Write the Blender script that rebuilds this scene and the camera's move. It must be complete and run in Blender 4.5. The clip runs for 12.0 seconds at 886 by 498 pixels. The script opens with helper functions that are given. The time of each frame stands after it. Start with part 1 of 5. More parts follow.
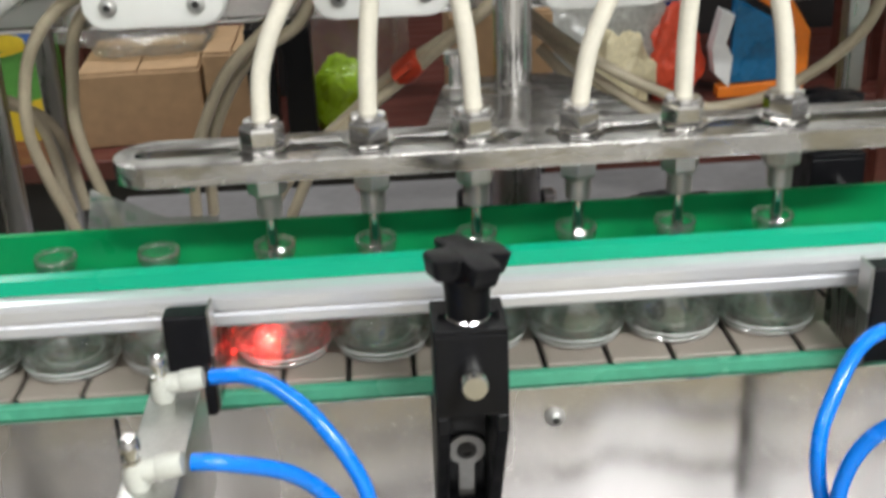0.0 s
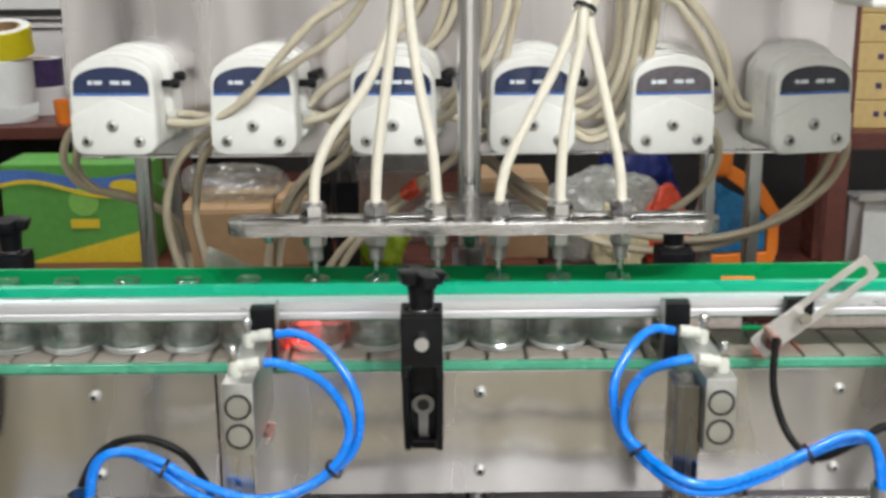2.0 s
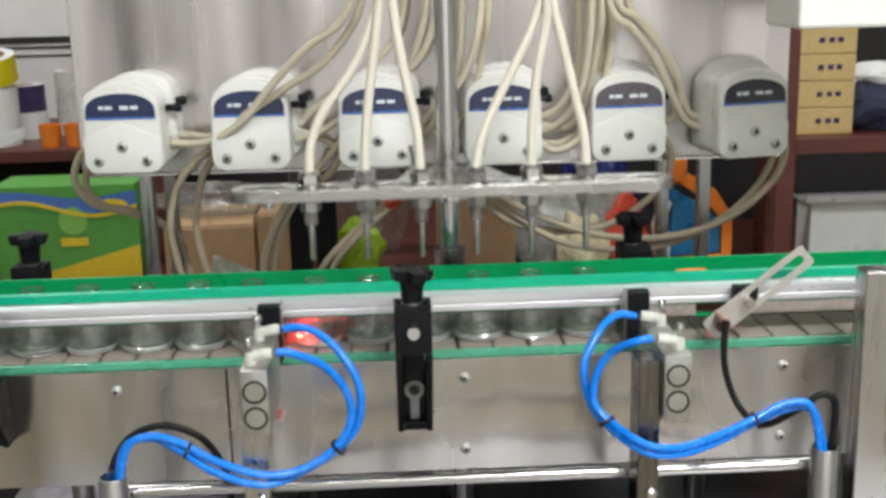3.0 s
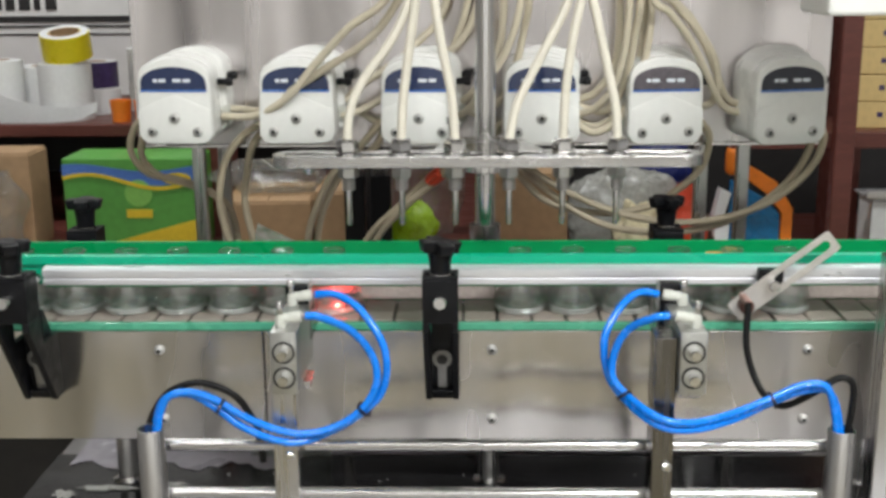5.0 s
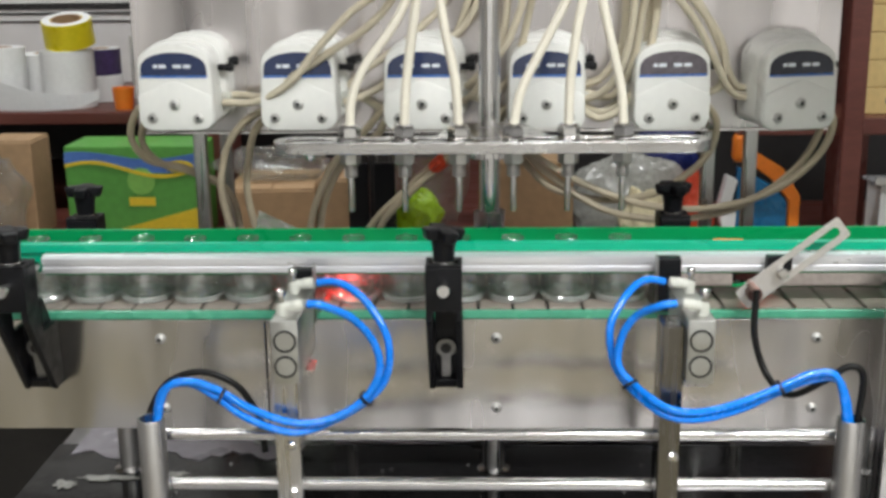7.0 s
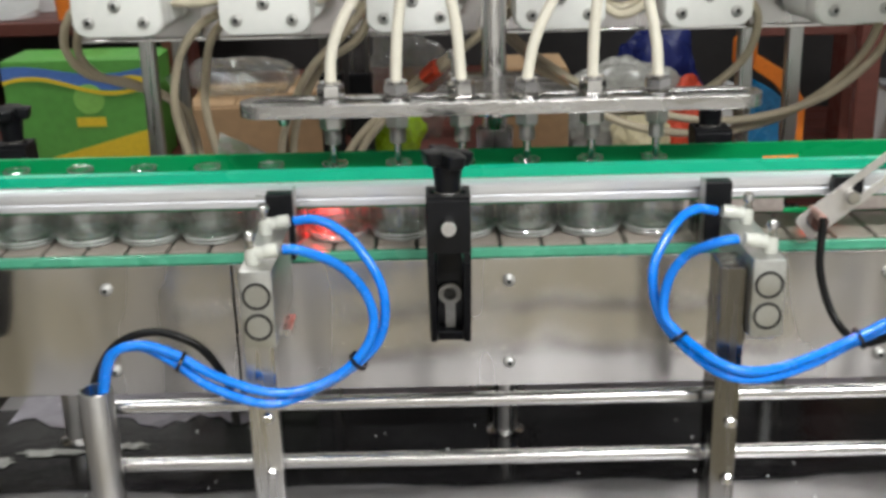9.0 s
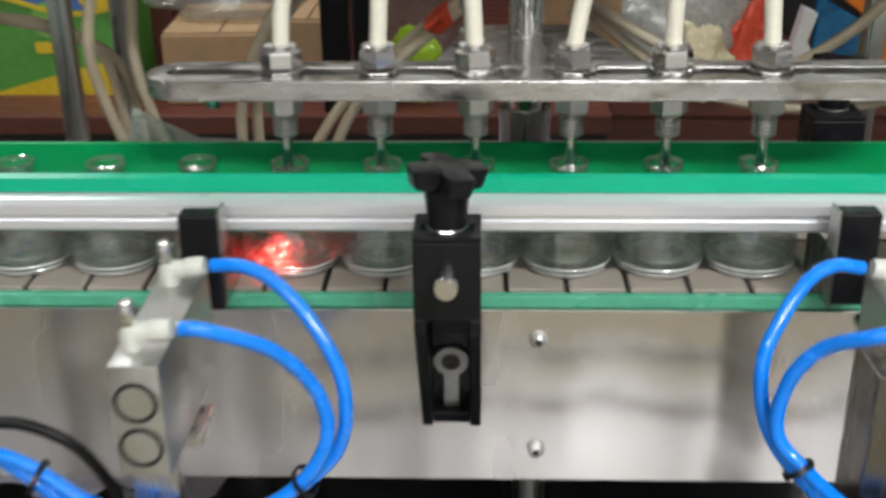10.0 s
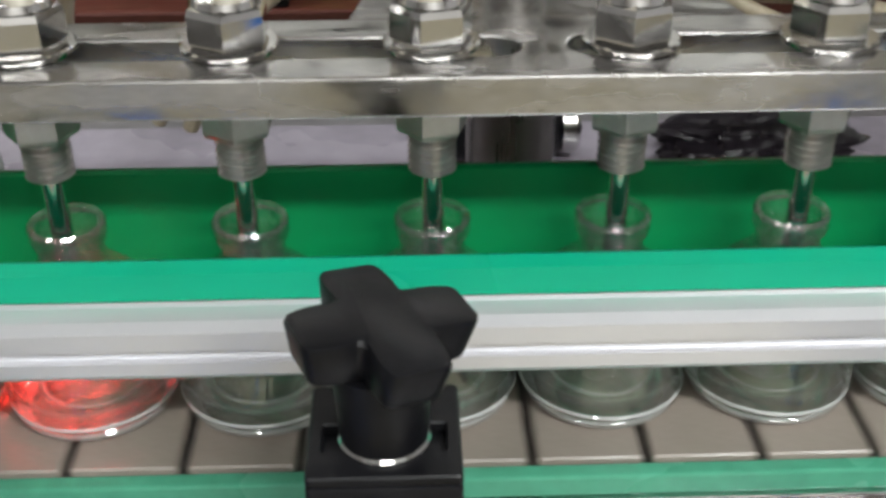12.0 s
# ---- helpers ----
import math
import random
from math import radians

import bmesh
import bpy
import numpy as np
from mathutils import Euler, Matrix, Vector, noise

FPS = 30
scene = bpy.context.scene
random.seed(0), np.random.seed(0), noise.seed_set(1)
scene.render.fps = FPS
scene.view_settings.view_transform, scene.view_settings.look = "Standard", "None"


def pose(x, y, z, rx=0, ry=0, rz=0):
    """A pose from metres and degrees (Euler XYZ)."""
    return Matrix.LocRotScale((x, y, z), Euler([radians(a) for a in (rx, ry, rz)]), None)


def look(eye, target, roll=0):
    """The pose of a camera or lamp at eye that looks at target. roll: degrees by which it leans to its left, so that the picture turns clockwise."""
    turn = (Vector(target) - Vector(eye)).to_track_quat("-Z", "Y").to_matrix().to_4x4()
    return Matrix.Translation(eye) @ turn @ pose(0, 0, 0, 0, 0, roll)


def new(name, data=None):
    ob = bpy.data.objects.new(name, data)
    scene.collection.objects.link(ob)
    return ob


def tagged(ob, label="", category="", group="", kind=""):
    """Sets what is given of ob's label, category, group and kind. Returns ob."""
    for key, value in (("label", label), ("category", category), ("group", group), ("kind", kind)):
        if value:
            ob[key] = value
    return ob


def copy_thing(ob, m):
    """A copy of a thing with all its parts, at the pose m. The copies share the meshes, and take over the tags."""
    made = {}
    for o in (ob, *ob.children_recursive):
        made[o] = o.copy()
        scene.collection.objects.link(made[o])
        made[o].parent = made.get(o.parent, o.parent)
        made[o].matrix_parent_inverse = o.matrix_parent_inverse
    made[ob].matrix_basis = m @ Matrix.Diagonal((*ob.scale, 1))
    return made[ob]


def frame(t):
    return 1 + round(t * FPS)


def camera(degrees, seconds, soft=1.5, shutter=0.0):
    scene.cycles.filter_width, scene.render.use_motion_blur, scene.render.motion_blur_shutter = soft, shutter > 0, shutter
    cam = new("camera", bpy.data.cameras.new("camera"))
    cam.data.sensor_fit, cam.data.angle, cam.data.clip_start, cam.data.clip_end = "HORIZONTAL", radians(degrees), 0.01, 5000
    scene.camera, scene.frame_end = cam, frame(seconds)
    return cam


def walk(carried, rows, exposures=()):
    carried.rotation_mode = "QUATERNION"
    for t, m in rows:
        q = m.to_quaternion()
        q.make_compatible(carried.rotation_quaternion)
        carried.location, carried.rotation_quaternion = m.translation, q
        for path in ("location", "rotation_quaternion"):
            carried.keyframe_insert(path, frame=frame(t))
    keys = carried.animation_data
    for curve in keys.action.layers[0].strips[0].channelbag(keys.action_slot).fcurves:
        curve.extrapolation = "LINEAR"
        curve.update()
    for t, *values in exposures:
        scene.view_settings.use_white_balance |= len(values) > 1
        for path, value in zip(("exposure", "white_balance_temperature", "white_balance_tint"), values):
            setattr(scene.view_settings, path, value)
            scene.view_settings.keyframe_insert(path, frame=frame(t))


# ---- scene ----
cam = camera(42.0, 12.0, soft=3.3, shutter=0.5)
PATH = [
    (0, (0.018, -0.582, 1.219), (0.114, 1.246, 0.414), -2.3),
    (0.5, (0.016, -0.599, 1.243), (0.18, 1.259, 0.519), -0.7),
    (1, (-0.009, -0.711, 1.279), (0.206, 1.174, 0.647), -0.2),
    (1.5, (0.02, -0.87, 1.244), (0.152, 1.068, 0.77), 0.2),
    (2, (0.069, -1.05, 1.259), (0.082, 0.888, 0.768), -0.4),
    (2.5, (0.053, -1.119, 1.268), (0.143, 0.826, 0.812), -0.8),
    (3, (0.042, -1.179, 1.276), (0.123, 0.765, 0.81), -1.4),
    (5, (0.089, -1.221, 1.268), (0.039, 0.719, 0.787), -0.5),
    (5.5, (0.09, -1.222, 1.268), (0.036, 0.719, 0.787), -0.6),
    (6, (0.091, -1.212, 1.266), (0.028, 0.724, 0.768), -0.7),
    (6.5, (0.09, -1.207, 1.264), (0.028, 0.728, 0.765), -0.7),
    (8.5, (0.095, -1.16, 1.251), (0.042, 0.751, 0.665), -0.5),
    (9, (0.055, -0.998, 1.223), (0.047, 0.894, 0.576), -1.4),
    (9.5, (0.048, -0.864, 1.204), (0.074, 1.013, 0.516), -0.7),
    (10, (0.076, -0.65, 1.197), (0.006, 1.181, 0.395), -0.7),
    (10.5, (0.091, -0.516, 1.178), (0.041, 1.287, 0.314), -0.7),
    (11, (0.083, -0.374, 1.163), (0.092, 1.391, 0.222), -0.8),
    (11.5, (0.075, -0.317, 1.146), (0.125, 1.423, 0.160), -0.4),
    (12, (0.063, -0.286, 1.138), (0.122, 1.430, 0.112), -0.1),
]
walk(cam, [(t, look(eye, target, roll)) for t, eye, target, roll in PATH],
     exposures=((0, -0.22), (1.5, -0.22), (3, -0.36), (5, -0.38), (8.5, -0.36), (9.5, -0.34), (12, -0.42)))

# ---- light ----
world = bpy.data.worlds.new("world")
scene.world = world
world.use_nodes = True
world.node_tree.nodes["Background"].inputs[0].default_value = (0.9, 0.95, 1.0, 1)
world.node_tree.nodes["Background"].inputs[1].default_value = 0.05


def area_lamp(name, place, target, sx, sy, watts, color):
    data = bpy.data.lights.new(name, "AREA")
    data.shape, data.size, data.size_y, data.energy, data.color = "RECTANGLE", sx, sy, watts, color
    ob = new(name, data)
    ob.matrix_world = look(place, target)
    return ob


# the 98 W lamp follows the neck shadows; the others are added fill
for lx, ly, w in ((-0.9, -1.45, 24), (0.98, -1.45, 98), (-0.55, 0.85, 28), (0.3, -2.5, 15), (1.25, 0.95, 13)):
    area_lamp("ceiling_lamp", (lx, ly, 2.52), (lx, ly + 0.001, 0), 1.2, 0.16, w, (0.93, 0.965, 0.955))

# ---- materials ----


def mat(name, color, rough=0.5, metal=0.0, scale=40.0, vary=0.12, bump=0.0, coat=0.0, stretch=(1, 1, 1), spec=0.5, rvary=0.1, island=0.0, wavy=0.0, wave_scale=(5, 5, 0.8)):
    """A surface with grain at two scales, real-world size."""
    m = bpy.data.materials.new(name)
    m.use_nodes = True
    nt = m.node_tree
    b = nt.nodes["Principled BSDF"]
    co = nt.nodes.new("ShaderNodeTexCoord")
    mp = nt.nodes.new("ShaderNodeMapping")
    mp.inputs["Scale"].default_value = stretch
    nt.links.new(co.outputs["Object"], mp.inputs[0])
    fine, broad = nt.nodes.new("ShaderNodeTexNoise"), nt.nodes.new("ShaderNodeTexNoise")
    fine.inputs["Scale"].default_value, fine.inputs["Detail"].default_value = scale * 8, 4
    broad.inputs["Scale"].default_value, broad.inputs["Detail"].default_value = scale, 3
    nt.links.new(mp.outputs[0], fine.inputs[0])
    nt.links.new(mp.outputs[0], broad.inputs[0])
    add = nt.nodes.new("ShaderNodeMath")
    add.operation = "ADD"
    nt.links.new(fine.outputs[0], add.inputs[0])
    nt.links.new(broad.outputs[0], add.inputs[1])
    ramp = nt.nodes.new("ShaderNodeMapRange")
    ramp.inputs["From Min"].default_value, ramp.inputs["From Max"].default_value = 0.65, 1.35
    ramp.inputs["To Min"].default_value, ramp.inputs["To Max"].default_value = 1 - vary, 1 + vary
    nt.links.new(add.outputs[0], ramp.inputs[0])
    last = ramp.outputs[0]
    if island:
        info = nt.nodes.new("ShaderNodeObjectInfo")
        r2 = nt.nodes.new("ShaderNodeMapRange")
        r2.inputs["To Min"].default_value, r2.inputs["To Max"].default_value = 1 - island, 1 + island
        nt.links.new(info.outputs["Random"], r2.inputs[0])
        mu = nt.nodes.new("ShaderNodeMath")
        mu.operation = "MULTIPLY"
        nt.links.new(last, mu.inputs[0])
        nt.links.new(r2.outputs[0], mu.inputs[1])
        last = mu.outputs[0]
    mix = nt.nodes.new("ShaderNodeVectorMath")
    mix.operation = "SCALE"
    mix.inputs[0].default_value = color
    nt.links.new(last, mix.inputs["Scale"])
    nt.links.new(mix.outputs[0], b.inputs["Base Color"])
    rr = nt.nodes.new("ShaderNodeMapRange")
    rr.inputs["From Min"].default_value, rr.inputs["From Max"].default_value = 0.35, 0.65
    rr.inputs["To Min"].default_value, rr.inputs["To Max"].default_value = max(0.02, rough - rvary), min(1, rough + rvary)
    nt.links.new(broad.outputs[0], rr.inputs[0])
    nt.links.new(rr.outputs[0], b.inputs["Roughness"])
    b.inputs["Metallic"].default_value = metal
    b.inputs["Specular IOR Level"].default_value = spec
    b.inputs["Coat Weight"].default_value = coat
    b.inputs["Coat Roughness"].default_value = 0.1
    if wavy:
        mw, wn, wb = nt.nodes.new("ShaderNodeMapping"), nt.nodes.new("ShaderNodeTexNoise"), nt.nodes.new("ShaderNodeBump")
        mw.inputs["Scale"].default_value = wave_scale
        wn.inputs["Scale"].default_value, wn.inputs["Detail"].default_value = 1.0, 1.5
        wb.inputs["Strength"].default_value, wb.inputs["Distance"].default_value = 1.0, wavy
        nt.links.new(co.outputs["Object"], mw.inputs[0])
        nt.links.new(mw.outputs[0], wn.inputs[0])
        nt.links.new(wn.outputs[0], wb.inputs["Height"])
        nt.links.new(wb.outputs[0], b.inputs["Normal"])
    if bump:
        bu = nt.nodes.new("ShaderNodeBump")
        bu.inputs["Strength"].default_value, bu.inputs["Distance"].default_value = bump, 0.001
        nt.links.new(fine.outputs[0], bu.inputs["Height"])
        nt.links.new(bu.outputs[0], b.inputs["Normal"])
    return m


def glow(name, color, strength):
    m = bpy.data.materials.new(name)
    m.use_nodes = True
    b = m.node_tree.nodes["Principled BSDF"]
    b.inputs["Base Color"].default_value = (*color, 1)
    b.inputs["Emission Color"].default_value = (*color, 1)
    b.inputs["Emission Strength"].default_value = strength
    return m


def glass(name, color, rough=0.0, ior=1.45):
    m = bpy.data.materials.new(name)
    m.use_nodes = True
    b = m.node_tree.nodes["Principled BSDF"]
    b.inputs["Base Color"].default_value = (*color, 1)
    b.inputs["Transmission Weight"].default_value = 1
    b.inputs["Roughness"].default_value, b.inputs["IOR"].default_value = rough, ior
    return m


STEEL = mat("brushed_steel", (0.56, 0.545, 0.535), 0.30, 1.0, 6, 0.03, 0.0, stretch=(20, 20, 1))
STEEL_H = mat("brushed_steel_plate", (0.61, 0.585, 0.57), 0.27, 1.0, 5, 0.05, 0.0, stretch=(1.5, 1.5, 0.4), rvary=0.09, wavy=0.026, wave_scale=(8, 8, 1.5))
PANEL = mat("cabinet_steel", (0.70, 0.665, 0.665), 0.27, 1.0, 4, 0.04, 0.0, stretch=(3, 3, 0.25), rvary=0.1, wavy=0.055, wave_scale=(6, 6, 0.9))
POLISH = mat("polished_steel", (0.70, 0.69, 0.68), 0.13, 1.0, 30, 0.05, 0.0, rvary=0.05)
BARSTEEL = mat("milled_steel_bar", (0.54, 0.53, 0.52), 0.23, 1.0, 26, 0.12, 0.0, stretch=(1, 3, 3), rvary=0.1, wavy=0.0018, wave_scale=(28, 40, 40))
ALU = mat("white_anodised_aluminium", (0.78, 0.78, 0.81), 0.29, 0.6, 12, 0.008, 0.0, stretch=(1, 4, 4), rvary=0.02)
CASTALU = mat("grey_cast_aluminium", (0.52, 0.52, 0.50), 0.42, 1.0, 60, 0.1, 0.15)
# same green plastic; front strip's top reflection is put into this lighter copy
LITGREEN = mat("lit_green_plastic", (0.004, 0.36, 0.205), 0.30, 0, 6, 0.04, 0.0, spec=0.3)
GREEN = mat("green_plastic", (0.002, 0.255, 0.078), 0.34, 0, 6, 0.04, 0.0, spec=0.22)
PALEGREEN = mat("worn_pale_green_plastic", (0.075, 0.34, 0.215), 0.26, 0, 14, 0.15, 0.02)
BLACK = mat("black_plastic", (0.006, 0.006, 0.0075), 0.4, 0, 60, 0.2, 0.06, spec=0.22)
RUBBER = mat("black_cable_sheath", (0.006, 0.0055, 0.0055), 0.42, 0, 60, 0.2, spec=0.25)
WHITE = mat("white_pump_plastic", (0.74, 0.73, 0.70), 0.35, 0, 14, 0.03, 0.03)
CREAM = mat("cream_fitting_plastic", (0.52, 0.52, 0.47), 0.35, 0, 80, 0.06)
NAVY = mat("dark_blue_window", (0.018, 0.03, 0.085), 0.12, 0, 30, 0.15, coat=0.5)
BLUE_EDGE = mat("blue_label_edge", (0.05, 0.16, 0.52), 0.3, 0, 30, 0.1)
PALE = mat("pale_print", (0.7, 0.74, 0.8), 0.4, 0, 60, 0.1)
SILICONE = mat("cream_silicone_tube", (0.68, 0.635, 0.54), 0.38, 0, 50, 0.06, 0.05)
OLDTUBE = mat("yellowed_silicone_tube", (0.60, 0.535, 0.41), 0.42, 0, 50, 0.1, 0.05)
BLUEHOSE = mat("blue_polyurethane_hose", (0.0, 0.20, 0.82), 0.22, 0, 80, 0.08, coat=0.4)
SLAT = mat("brown_grey_plastic_slat", (0.275, 0.232, 0.20), 0.42, 0, 60, 0.1, 0.1, island=0.05)
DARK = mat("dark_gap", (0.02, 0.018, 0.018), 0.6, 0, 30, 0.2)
FILM = mat("black_protective_film", (0.008, 0.0075, 0.008), 0.16, 0, 14, 0.3, 0.2, spec=0.32, rvary=0.1)
LILAC = mat("pale_lilac_film", (0.47, 0.44, 0.50), 0.3, 0, 9, 0.15, 0.1)
TABLE = mat("worn_steel_table", (0.36, 0.35, 0.355), 0.42, 0.95, 5, 0.12, 0.06)
REDWOOD = mat("red_brown_wood", (0.11, 0.03, 0.022), 0.42, 0, 8, 0.25, 0.1, stretch=(1, 8, 8))
CARDBOARD = mat("brown_cardboard", (0.42, 0.27, 0.15), 0.8, 0, 10, 0.12, 0.2)
YELLOWCARD = mat("tan_carton_board", (0.56, 0.40, 0.17), 0.7, 0, 12, 0.1, 0.1)
CARTON_GREEN = mat("printed_green_carton", (0.10, 0.34, 0.06), 0.45, 0, 12, 0.12)
PRINT_BLUE = mat("blue_print", (0.07, 0.17, 0.50), 0.45, 0, 20, 0.15)
PRINT_YELLOW = mat("yellow_print", (0.75, 0.55, 0.03), 0.45, 0, 20, 0.1)
LIME = mat("lime_green_film", (0.34, 0.55, 0.02), 0.28, 0, 30, 0.25, 0.4, coat=0.4)
RED = mat("red_print", (0.62, 0.07, 0.03), 0.4, 0, 30, 0.2)
ORANGE = mat("orange_plastic", (0.85, 0.22, 0.02), 0.4, 0, 30, 0.1)
TEAL = mat("blue_plastic_film", (0.01, 0.14, 0.32), 0.3, 0, 25, 0.35, 0.3)
PAPER = mat("white_paper", (0.80, 0.80, 0.80), 0.6, 0, 20, 0.05)
GREYPAPER = mat("pale_grey_film", (0.62, 0.61, 0.58), 0.3, 0, 20, 0.2, 0.4)
YELLOW = mat("yellow_tape", (0.82, 0.68, 0.02), 0.35, 0, 30, 0.08)
PURPLE = mat("dark_purple_print", (0.05, 0.03, 0.10), 0.4, 0, 60, 0.5)
NAVYCLOTH = mat("dark_navy_cloth", (0.025, 0.028, 0.06), 0.8, 0, 30, 0.4, 0.4)
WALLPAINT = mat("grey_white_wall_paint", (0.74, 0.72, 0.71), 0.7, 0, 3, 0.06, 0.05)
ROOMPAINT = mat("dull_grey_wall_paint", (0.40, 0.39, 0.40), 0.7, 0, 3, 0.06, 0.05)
FLOORTILE = mat("beige_brown_floor_tile", (0.26, 0.23, 0.16), 0.4, 0, 3, 0.12)
CEIL = mat("grey_ceiling_paint", (0.34, 0.34, 0.35), 0.8, 0, 3, 0.05)


def thin_glass(name, tint, share, sheen=0.10, veil_share=0.015):
    """Blown glass with an uneven skin: part of the light goes straight through the thin wall, the rest is bent in the glass body."""
    m = glass(name, (0.98, 1.0, 0.99), 0.0, 1.45)
    nt = m.node_tree
    body = nt.nodes["Principled BSDF"]
    clear, gloss, face = nt.nodes.new("ShaderNodeBsdfTransparent"), nt.nodes.new("ShaderNodeBsdfGlossy"), nt.nodes.new("ShaderNodeLayerWeight")
    clear.inputs[0].default_value = (*tint, 1)
    gloss.inputs["Roughness"].default_value = 0.03
    co, lumps, bump = nt.nodes.new("ShaderNodeTexCoord"), nt.nodes.new("ShaderNodeTexNoise"), nt.nodes.new("ShaderNodeBump")
    lumps.inputs["Scale"].default_value, lumps.inputs["Detail"].default_value = 50, 0.6
    bump.inputs["Strength"].default_value, bump.inputs["Distance"].default_value = 1.0, 0.0055
    nt.links.new(co.outputs["Object"], lumps.inputs[0])
    nt.links.new(lumps.outputs[0], bump.inputs["Height"])
    nt.links.new(bump.outputs[0], gloss.inputs["Normal"])
    nt.links.new(bump.outputs[0], body.inputs["Normal"])
    power, level = nt.nodes.new("ShaderNodeMath"), nt.nodes.new("ShaderNodeMath")
    power.operation, power.inputs[1].default_value = "POWER", 2.6
    level.operation, level.inputs[1].default_value, level.inputs[2].default_value = "MULTIPLY_ADD", 0.75, sheen
    nt.links.new(face.outputs["Facing"], power.inputs[0])
    nt.links.new(power.outputs[0], level.inputs[0])
    wall, both = nt.nodes.new("ShaderNodeMixShader"), nt.nodes.new("ShaderNodeMixShader")
    nt.links.new(level.outputs[0], wall.inputs[0])
    nt.links.new(clear.outputs[0], wall.inputs[1])
    nt.links.new(gloss.outputs[0], wall.inputs[2])
    # white diffuse veil: brightness the lit glass should catch, put into its colour
    veil_diffuse, haze = nt.nodes.new("ShaderNodeBsdfDiffuse"), nt.nodes.new("ShaderNodeMixShader")
    veil_diffuse.inputs[0].default_value = (0.86, 0.88, 0.87, 1)
    haze.inputs[0].default_value = veil_share
    nt.links.new(wall.outputs[0], haze.inputs[1])
    nt.links.new(veil_diffuse.outputs[0], haze.inputs[2])
    both.inputs[0].default_value = share
    nt.links.new(haze.outputs[0], both.inputs[1])
    nt.links.new(body.outputs[0], both.inputs[2])
    nt.links.new(both.outputs[0], nt.nodes["Material Output"].inputs[0])
    return m


GLASS = thin_glass("clear_bottle_glass", (0.985, 0.998, 0.992), 0.26, 0.13, 0.014)
RINGGLINT = thin_glass("whitened_glint_glass", (0.985, 0.998, 0.992), 0.0, 0.60, 0.50)
LIPGLASS = thin_glass("clear_lip_glass", (0.985, 0.998, 0.99), 0.3, 0.16, 0.02)
CLEARFILM = thin_glass("clear_film", (0.90, 0.90, 0.87), 0.02, 0.08, 0.07)
BAGFILM = thin_glass("greenish_clear_film", (0.80, 0.86, 0.80), 0.05, 0.24, 0.13)
LAMP = glow("lamp_diffuser", (1.0, 0.96, 0.9), 6)
REDGLOW = glow("red_sensor_led", (1.0, 0.11, 0.11), 3.2)
DIMGLOW = glow("dim_red_led", (0.10, 0.02, 0.02), 0.15)
TUBESTEEL = mat("drawn_steel_tube", (0.50, 0.49, 0.48), 0.2, 1.0, 8, 0.05, 0.0, stretch=(1, 3, 3), rvary=0.05)
ZINC = mat("dull_zinc_bolt", (0.50, 0.49, 0.47), 0.38, 0.45, 60, 0.1)
SLOTSTEEL = mat("dull_grey_steel", (0.26, 0.255, 0.25), 0.38, 0.8, 30, 0.12)
SENSORBROWN = mat("pinkish_brown_plastic", (0.34, 0.20, 0.17), 0.4, 0, 30, 0.15)
SENSORRED = mat("dull_red_plastic", (0.42, 0.045, 0.04), 0.4, 0, 30, 0.15)
BLACKFILM = mat("black_bag_film", (0.012, 0.009, 0.013), 0.35, 0, 60, 0.4, 0.2)
# brown of mirrored slats and light from the rear gap put into the colour
BROWNSTRIP = mat("brown_grey_strip", (0.40, 0.335, 0.305), 0.4, 0, 20, 0.2, 0.05)
# smooth steel whose dark reflections are put into the base colour
DARKENEDSTEEL = mat("reflection_darkened_steel", (0.20, 0.19, 0.18), 0.22, 1.0, 6, 0.05, 0.0, stretch=(20, 20, 1))
GREYBAG = mat("dull_clear_bag", (0.34, 0.335, 0.31), 0.25, 0, 20, 0.3, 0.4, coat=0.3)
NAVYBAG = mat("navy_plastic_film", (0.012, 0.02, 0.12), 0.3, 0, 20, 0.3, 0.3)
SUCTIONTUBE = mat("brown_used_silicone_tube", (0.47, 0.40, 0.285), 0.42, 0, 50, 0.12, 0.05)

# ---- mesh helpers ----


def part(name, bm, material, parent=None, label="", smooth=False):
    me = bpy.data.meshes.new(name)
    bm.normal_update()
    bm.to_mesh(me)
    bm.free()
    me.materials.append(material)
    if smooth:
        me.polygons.foreach_set("use_smooth", [True] * len(me.polygons))
        me.set_sharp_from_angle(angle=radians(38))
    ob = new(name, me)
    ob.parent = parent
    if label:
        ob["label"] = label
    return ob


def thing(name, label, category, group="", at=(0, 0, 0), kind=""):
    ob = new(name)
    ob.location = at
    return tagged(ob, label, category, group, kind)


def box(x0, x1, y0, y1, z0, z1, bevel=0.001, seg=2, bm=None):
    own = bmesh.new()
    bmesh.ops.create_cube(own, size=1)
    for v in own.verts:
        v.co = Vector(((x0 + x1) / 2 + v.co.x * (x1 - x0), (y0 + y1) / 2 + v.co.y * (y1 - y0), (z0 + z1) / 2 + v.co.z * (z1 - z0)))
    if bevel:
        bmesh.ops.bevel(own, geom=own.edges[:], offset=bevel, segments=seg, affect="EDGES", profile=0.5)
    return join(bm, own)


def join(bm, own):
    if bm is None:
        return own
    me = bpy.data.meshes.new("tmp")
    own.to_mesh(me)
    own.free()
    bm.from_mesh(me)
    bpy.data.meshes.remove(me)
    return bm


def moved(bm, m):
    bmesh.ops.transform(bm, matrix=m, verts=bm.verts)
    return bm


